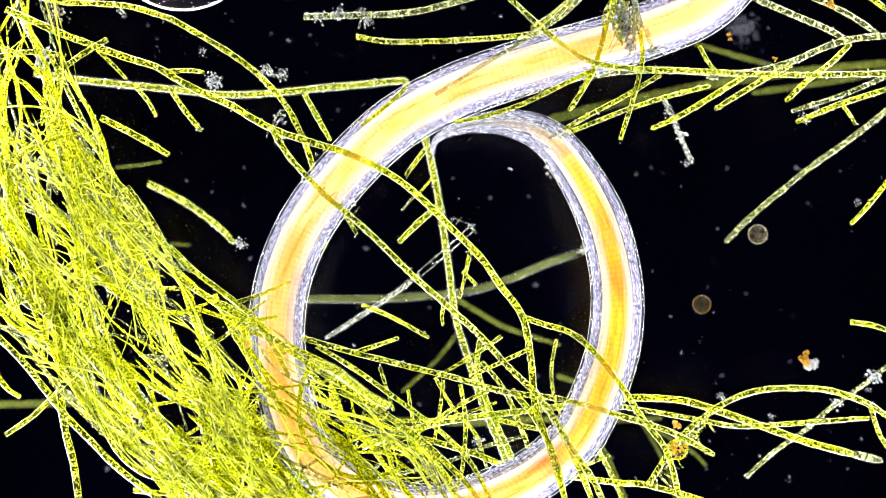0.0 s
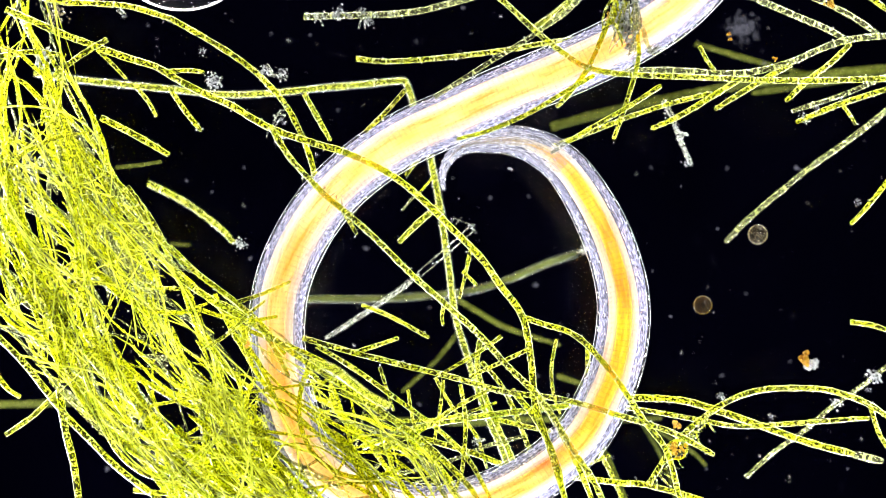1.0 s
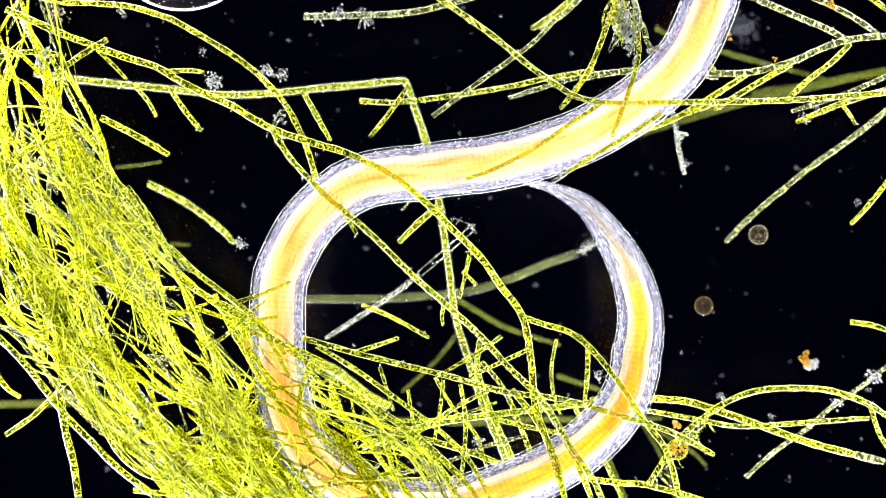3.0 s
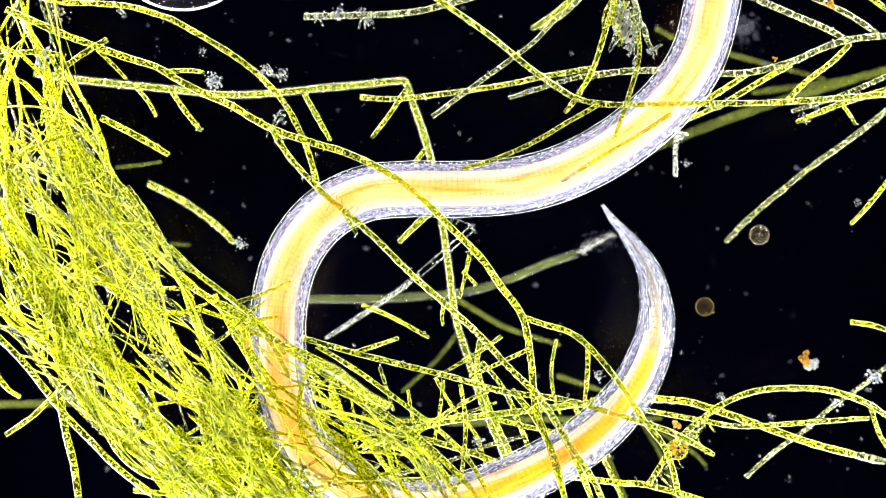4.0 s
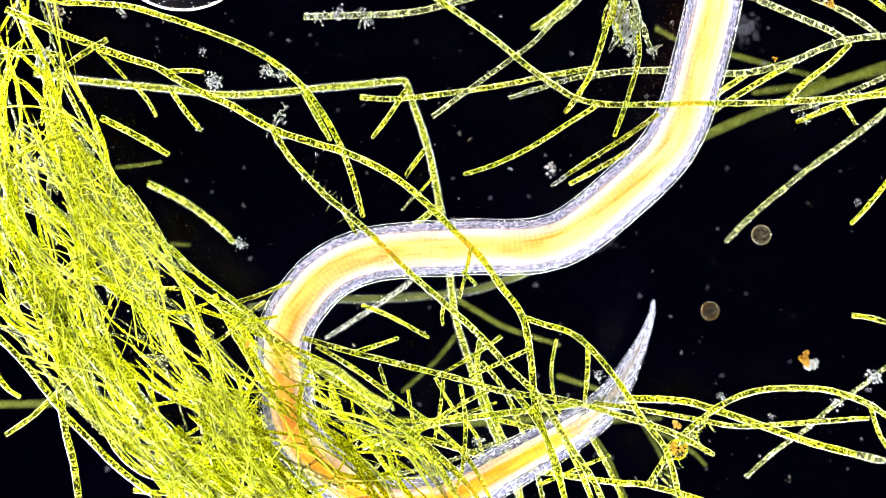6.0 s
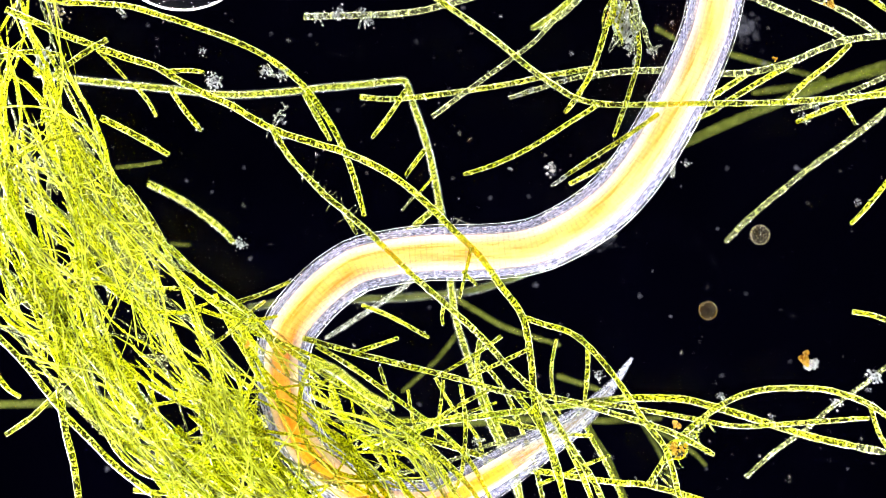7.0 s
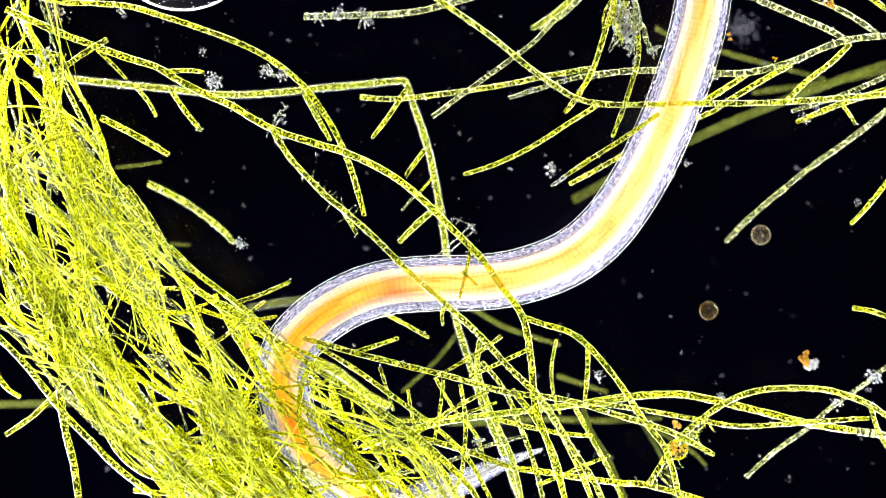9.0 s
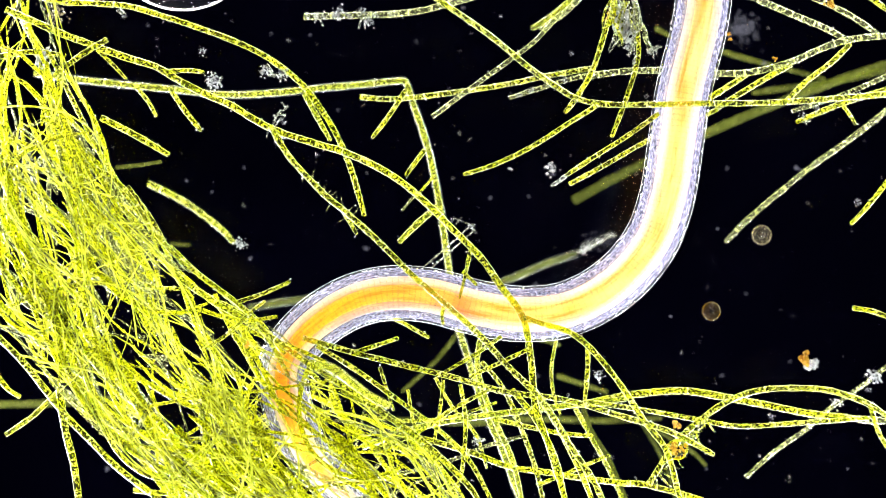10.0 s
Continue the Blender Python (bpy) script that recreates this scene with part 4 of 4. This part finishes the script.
def ring_poses(*points):
    """The pose of each ring when the worm lies along the points (tail tip first); past the last it goes straight on."""
    line = smooth(points, 4.0)
    far = line[-1] + (line[-1] - line[-8]) / np.linalg.norm(line[-1] - line[-8]) * 2600
    line = np.vstack([line, smooth([tuple(line[-1]), tuple(far)], 8.0)[1:]])
    s = np.concatenate([[0], np.cumsum(np.linalg.norm(np.diff(line, axis=0), axis=1))])
    out = []
    for i in range(RINGS):
        m = (i + 0.5) * PITCH
        x, y = np.interp(m, s, line[:, 0]), np.interp(m, s, line[:, 1])
        a, b = [np.array([np.interp(m + d, s, line[:, 0]), np.interp(m + d, s, line[:, 1])]) for d in (-10, 10)]
        heading = math.degrees(math.atan2(-(b[1] - a[1]), b[0] - a[0]))
        p = at(x, y, worm_height(m))
        out.append(pose(p.x, p.y, p.z, 0, 0, heading))
    return out


BELLY = [(720, 903), (620, 865), (545, 800), (505, 700), (490, 600)]
FOOT = [(700, 895), (620, 865), (545, 800), (503, 700), (492, 610)]
LOWER = [(690, 893), (620, 862), (545, 800), (503, 700)]


def slide_along(thing, first, rows):
    """Moves a thread in its plane: first holds two marks on it, rows the seconds and the same two marks later."""
    home = Vector(thing.location)
    z = home.z
    a0, b0 = at(first[0], first[1], z), at(first[2], first[3], z)
    keys = []
    for t, ax, ay, bx, by in rows:
        a1, b1 = at(ax, ay, z), at(bx, by, z)
        turn = math.atan2(b1.y - a1.y, b1.x - a1.x) - math.atan2(b0.y - a0.y, b0.x - a0.x)
        p = Matrix.Rotation(turn, 3, "Z") @ (home - (a0 + b0) / 2) + (a1 + b1) / 2
        keys.append((t, pose(p.x, p.y, z, 0, 0, math.degrees(turn))))
    walk(thing, keys)


def motions():
    poses = {}
    poses[0.0] = ring_poses((765, 275), (775, 245), (830, 222), (900, 218), (966, 242), (1017, 299), (1066, 392), (1091, 500), (1088, 600), (1062, 690), (1015, 780),
                            (930, 850), (820, 895), *BELLY, (500, 500), (540, 400), (610, 305), (700, 220), (800, 165), (900, 128), (1000, 98), (1080, 76), (1160, 50), (1235, 18), (1290, -30), (1335, -100))
    poses[0.5] = ring_poses((783, 325), (786, 290), (815, 255), (870, 240), (930, 240), (990, 275), (1043, 343), (1084, 438), (1100, 530), (1092, 620), (1065, 700), (1020, 780),
                            (935, 850), (825, 897), *BELLY, (503, 500), (545, 405), (610, 320), (700, 247), (800, 198), (900, 150), (1000, 118), (1100, 85), (1180, 45), (1240, 5), (1300, -60), (1340, -140))
    poses[1.0] = ring_poses((785, 337), (785, 300), (815, 262), (870, 250), (930, 254), (993, 289), (1043, 357), (1082, 440), (1103, 530), (1097, 620), (1070, 700), (1022, 780),
                            (935, 850), (825, 897), *BELLY, (500, 500), (545, 400), (610, 322), (700, 255), (800, 207), (900, 163), (1000, 122), (1100, 75), (1180, 25), (1230, -20), (1290, -90))
    poses[1.5] = ring_poses((785, 345), (788, 310), (815, 278), (870, 262), (938, 269), (1001, 309), (1047, 376), (1081, 452), (1103, 540), (1097, 620), (1072, 700), (1022, 782),
                            (935, 850), (825, 897), *BELLY, (497, 500), (545, 398), (610, 322), (700, 262), (800, 222), (900, 178), (1000, 132), (1100, 85), (1190, 30), (1240, -12), (1300, -80))
    poses[2.0] = ring_poses((785, 348), (792, 318), (830, 290), (880, 280), (938, 285), (1003, 325), (1049, 382), (1085, 450), (1107, 540), (1105, 620), (1078, 705), (1020, 790),
                            (930, 855), (820, 897), *BELLY, (496, 500), (545, 400), (610, 325), (700, 278), (800, 245), (900, 210), (1000, 175), (1100, 132), (1190, 75), (1245, 10), (1290, -70))
    poses[2.5] = ring_poses((815, 320), (880, 308), (940, 312), (1000, 332), (1052, 381), (1087, 440), (1110, 510), (1115, 600), (1095, 690), (1035, 780),
                            (940, 845), (820, 890), *BELLY, (493, 510), (530, 420), (600, 335), (700, 297), (800, 275), (900, 255), (1000, 228), (1100, 180), (1180, 115), (1226, 50), (1251, -10), (1272, -90))
    poses[2.7] = ring_poses((862, 318), (930, 318), (1000, 338), (1060, 395), (1100, 460), (1120, 530), (1125, 600), (1100, 700), (1035, 785),
                            (940, 845), (820, 890), *BELLY, (493, 510), (525, 425), (600, 342), (700, 302), (800, 286), (900, 265), (1000, 238), (1100, 190), (1170, 140), (1222, 70), (1255, 0), (1275, -90))
    poses[3.25] = ring_poses((955, 328), (1008, 349), (1063, 395), (1106, 456), (1131, 522), (1138, 590), (1126, 660), (1094, 727), (1040, 781), (950, 838), (865, 873), (780, 896), *FOOT,
                             (494, 515), (522, 432), (585, 358), (670, 318), (740, 308), (820, 306), (920, 291), (1010, 262), (1100, 213), (1176, 152), (1229, 80), (1257, 5), (1274, -85))
    poses[3.8] = ring_poses((1035, 352), (1070, 385), (1110, 435), (1142, 500), (1153, 570), (1140, 640), (1105, 710), (1045, 775), (960, 830), (870, 870), (780, 897), *FOOT,
                            (495, 520), (520, 440), (570, 375), (640, 335), (720, 326), (820, 325), (920, 315), (1010, 285), (1100, 235), (1180, 165), (1235, 90), (1260, 10), (1275, -80))
    poses[4.0] = ring_poses((1066, 363), (1083, 387), (1111, 420), (1143, 468), (1158, 515), (1161, 580), (1143, 645), (1107, 708), (1045, 772), (960, 827), (870, 867), (780, 895), *FOOT,
                            (497, 520), (523, 443), (573, 381), (643, 344), (720, 335), (820, 335), (920, 327), (1010, 300), (1100, 250), (1180, 182), (1233, 105), (1258, 20), (1271, -70))
    poses[4.5] = ring_poses((1120, 400), (1138, 440), (1160, 510), (1168, 580), (1150, 640), (1110, 705), (1045, 765), (960, 820), (870, 860), (780, 892), *FOOT,
                            (502, 520), (530, 450), (580, 395), (650, 364), (720, 359), (820, 361), (920, 355), (1010, 335), (1100, 285), (1180, 220), (1234, 140), (1260, 50), (1268, -50))
    poses[5.0] = ring_poses((1145, 432), (1155, 480), (1167, 540), (1160, 605), (1125, 675), (1050, 755), (960, 810), (870, 853), (780, 890), *FOOT,
                            (508, 530), (545, 460), (600, 412), (650, 389), (710, 377), (800, 376), (900, 376), (1010, 351), (1100, 305), (1182, 235), (1232, 150), (1256, 60), (1264, -40))
    poses[5.2] = ring_poses((1157, 450), (1162, 500), (1162, 560), (1145, 630), (1098, 700), (1040, 755), (960, 805), (870, 850), (780, 890), *FOOT,
                            (515, 530), (560, 465), (620, 427), (700, 408), (800, 408), (900, 411), (980, 403), (1060, 370), (1135, 318), (1190, 255), (1222, 190), (1245, 100), (1255, 0), (1258, -60))
    poses[5.5] = ring_poses((1155, 475), (1160, 525), (1150, 590), (1118, 665), (1058, 735), (960, 799), (870, 847), (780, 890), *LOWER,
                            (497, 612), (520, 550), (568, 488), (630, 452), (700, 435), (800, 436), (900, 440), (980, 434), (1060, 405), (1130, 350), (1188, 285), (1226, 215), (1248, 130), (1262, 40), (1268, -50))
    poses[5.7] = ring_poses((1160, 497), (1155, 550), (1135, 615), (1097, 690), (1040, 745), (960, 795), (870, 845), (780, 890), *LOWER,
                            (498, 615), (522, 550), (570, 492), (630, 457), (700, 441), (800, 437), (900, 440), (980, 430), (1060, 395), (1130, 345), (1190, 270), (1225, 190), (1250, 90), (1262, 0), (1268, -60))
    poses[6.8] = ring_poses((1127, 615), (1095, 672), (1045, 733), (985, 775), (910, 820), (830, 865), (760, 893), *LOWER,
                            (500, 620), (527, 560), (577, 500), (640, 463), (720, 446), (800, 443), (900, 441), (980, 420), (1060, 375), (1120, 310), (1170, 230), (1217, 140), (1249, 60), (1270, -10), (1288, -80))
    poses[7.2] = ring_poses((1110, 652), (1060, 705), (1000, 752), (920, 805), (840, 858), (765, 893), *LOWER,
                            (502, 625), (530, 565), (580, 510), (650, 470), (720, 457), (800, 453), (900, 447), (980, 423), (1060, 372), (1120, 310), (1170, 235), (1222, 140), (1257, 50), (1274, -40))
    poses[7.7] = ring_poses((1080, 690), (1010, 740), (930, 790), (850, 842), (775, 885), *LOWER,
                            (502, 630), (535, 570), (590, 520), (660, 482), (740, 466), (820, 463), (900, 452), (980, 425), (1060, 370), (1120, 305), (1165, 230), (1217, 140), (1250, 50), (1266, -40))
    poses[8.3] = ring_poses((1010, 722), (950, 765), (880, 815), (810, 858), (745, 888), *LOWER,
                            (503, 632), (540, 575), (600, 527), (670, 497), (750, 488), (850, 480), (920, 467), (1000, 435), (1070, 378), (1130, 300), (1170, 225), (1205, 140), (1240, 50), (1252, -40))
    poses[9.0] = ring_poses((960, 795), (880, 825), (800, 862), (740, 890), *LOWER,
                            (505, 635), (545, 580), (610, 535), (680, 510), (760, 502), (850, 500), (930, 487), (1010, 455), (1075, 400), (1130, 320), (1170, 240), (1205, 150), (1235, 50), (1250, -40))
    poses[9.5] = ring_poses((920, 872), (840, 895), (760, 912), (690, 905), (620, 868), (545, 800), (503, 700),
                            (505, 640), (545, 582), (610, 538), (680, 516), (760, 512), (850, 515), (930, 513), (1010, 494), (1074, 446), (1126, 372), (1158, 290), (1186, 200), (1216, 100), (1238, 20), (1254, -60))
    poses[10.0] = ring_poses((840, 940), (780, 945), (700, 930), (620, 880), (545, 805), (505, 705),
                             (505, 640), (545, 585), (610, 540), (680, 520), (760, 523), (850, 546), (930, 556), (1010, 545), (1090, 500), (1150, 430), (1180, 350), (1195, 260), (1210, 160), (1235, 60), (1245, 0), (1250, -60))
    for i, ring in enumerate(rings):
        walk(ring, [(t, m[i]) for t, m in poses.items()])

    slide_along(swung, (300, 32, 470, 145), [(0, 300, 32, 470, 145), (4.5, 300, 32, 470, 145), (5.0, 300, 32, 474, 140), (5.2, 300, 32, 482, 127), (5.5, 300, 32, 488, 117), (7, 300, 32, 490, 113), (10, 300, 32, 490, 113)])
    slide_along(pushed, (1040, 107, 1450, 134), [(0, 1040, 107, 1450, 134), (0.5, 1040, 108, 1450, 140), (1, 1036, 118, 1446, 144), (1.5, 1034, 126, 1444, 149), (2, 1030, 142, 1440, 154),
                                                 (2.7, 1026, 168, 1436, 172), (3.8, 1026, 176, 1436, 179), (10, 1026, 176, 1436, 179)])
    slide_along(lifted, (630, 65, 950, 56), [(0, 630, 65, 950, 60), (0.5, 628, 90, 948, 72), (1, 629, 104, 949, 80), (1.5, 630, 117, 950, 92), (2, 632, 138, 952, 102), (2.7, 635, 180, 953, 144), (3.8, 637, 172, 955, 138), (10, 637, 172, 955, 138)])
    slide_along(leaning, (1010, 5, 780, 163), [(0, 1010, 5, 780, 163), (1, 1010, 5, 775, 170), (2, 1010, 8, 765, 195), (2.7, 1010, 10, 757, 215), (3.8, 1010, 10, 755, 217), (10, 1010, 10, 755, 217)])
    slide_along(draped, (1055, 122, 803, 217), [(0, 1055, 122, 803, 217), (0.5, 1053, 135, 805, 240), (1, 1055, 132, 806, 248), (1.5, 1058, 132, 807, 258), (2, 1056, 150, 810, 280), (2.7, 1060, 186, 822, 323), (3.8, 1062, 184, 815, 298), (4.5, 1062, 184, 816, 307), (5.2, 1062, 184, 816, 311), (10, 1062, 184, 816, 311)])
    slide_along(draped_b, (1170, 132, 998, 229), [(0, 1170, 132, 998, 229), (0.5, 1172, 142, 1000, 245), (1.5, 1172, 156, 1000, 262), (2, 1170, 165, 1002, 275), (2.7, 1168, 200, 1000, 305), (3.8, 1190, 200, 1018, 306), (4.5, 1190, 200, 1018, 306), (5.2, 1168, 200, 1000, 312), (10, 1168, 200, 1000, 312)])
    slide_along(draped_c, (1005, 327, 1200, 224), [(0, 980, 243, 1180, 172), (2.7, 1000, 290, 1195, 205), (3.8, 1015, 318, 1205, 215), (5.2, 1008, 326, 1202, 223), (10, 1008, 326, 1202, 223)])
    slide_along(sunk, (975, 212, 1450, 124), [(0, 975, 212, 1450, 124), (1.5, 975, 236, 1450, 138), (2.7, 985, 275, 1450, 148), (3.8, 1030, 310, 1480, 150), (5.5, 1028, 355, 1460, 156), (7.5, 1018, 352, 1450, 156), (10, 1018, 354, 1450, 156)])
    slide_along(frayed, (1174, 175, 1226, 290), [(0, 1174, 175, 1226, 290), (1.5, 1176, 182, 1222, 295), (2.7, 1184, 190, 1214, 303), (4.5, 1200, 195, 1192, 308), (10, 1202, 195, 1190, 310)])
    slide_along(side_twig, (718, 160, 657, 245), [(0, 716, 158, 640, 222), (1, 717, 160, 645, 235), (2, 718, 160, 652, 243), (2.7, 718, 160, 652, 245), (4.5, 718, 160, 658, 245), (10, 718, 160, 658, 245)])
    slide_along(tip_thread, (1110, 704, 1500, 801), [(0, 1110, 704, 1500, 801), (5.7, 1116, 706, 1506, 803), (6.8, 1112, 706, 1504, 791), (7.2, 1112, 705, 1504, 785), (7.7, 1112, 705, 1504, 777), (8.3, 1112, 704, 1504, 770), (9, 1110, 703, 1504, 761), (9.5, 1110, 702, 1504, 748), (10, 1110, 701, 1504, 740)])
    slide_along(drooping, (1072, 50, 1000, 200), [(0, 1075, 40, 1005, 200), (1, 1072, 50, 985, 190), (2, 1072, 50, 990, 192), (2.7, 1072, 50, 990, 190), (3.8, 1072, 52, 1000, 200), (10, 1072, 52, 1000, 200)])
    slide_along(drooping_b, (1125, 50, 1085, 245), [(0, 1133, 52, 1097, 250), (1, 1128, 50, 1085, 250), (1.5, 1122, 50, 1080, 250), (2.7, 1128, 50, 1080, 245), (3.8, 1128, 50, 1088, 242), (10, 1128, 50, 1082, 245)])
    slide_along(dark_diatom, (1242, 539, 1342, 539), [(0, 1242, 539, 1342, 539), (2, 1245, 541, 1345, 541), (4.5, 1249, 545, 1349, 545), (5.5, 1258, 551, 1358, 551), (7, 1253, 550, 1353, 550), (9, 1254, 550, 1354, 550), (10, 1259, 551, 1359, 551)])
    slide_along(pale_diatom, (1341, 415, 1441, 415), [(0, 1341, 415, 1441, 415), (4.5, 1345, 416, 1445, 416), (5.5, 1348, 416, 1448, 416), (7, 1345, 416, 1445, 416), (10, 1348, 416, 1448, 416)])
    slide_along(edge_twig, (1505, 570, 1570, 584), [(0, 1505, 570, 1570, 584), (4.5, 1505, 570, 1570, 584), (5.2, 1505, 563, 1570, 576), (5.7, 1507, 560, 1572, 573), (6.8, 1508, 553, 1573, 569), (9, 1508, 545, 1573, 561), (10, 1508, 545, 1573, 561)])


motions()
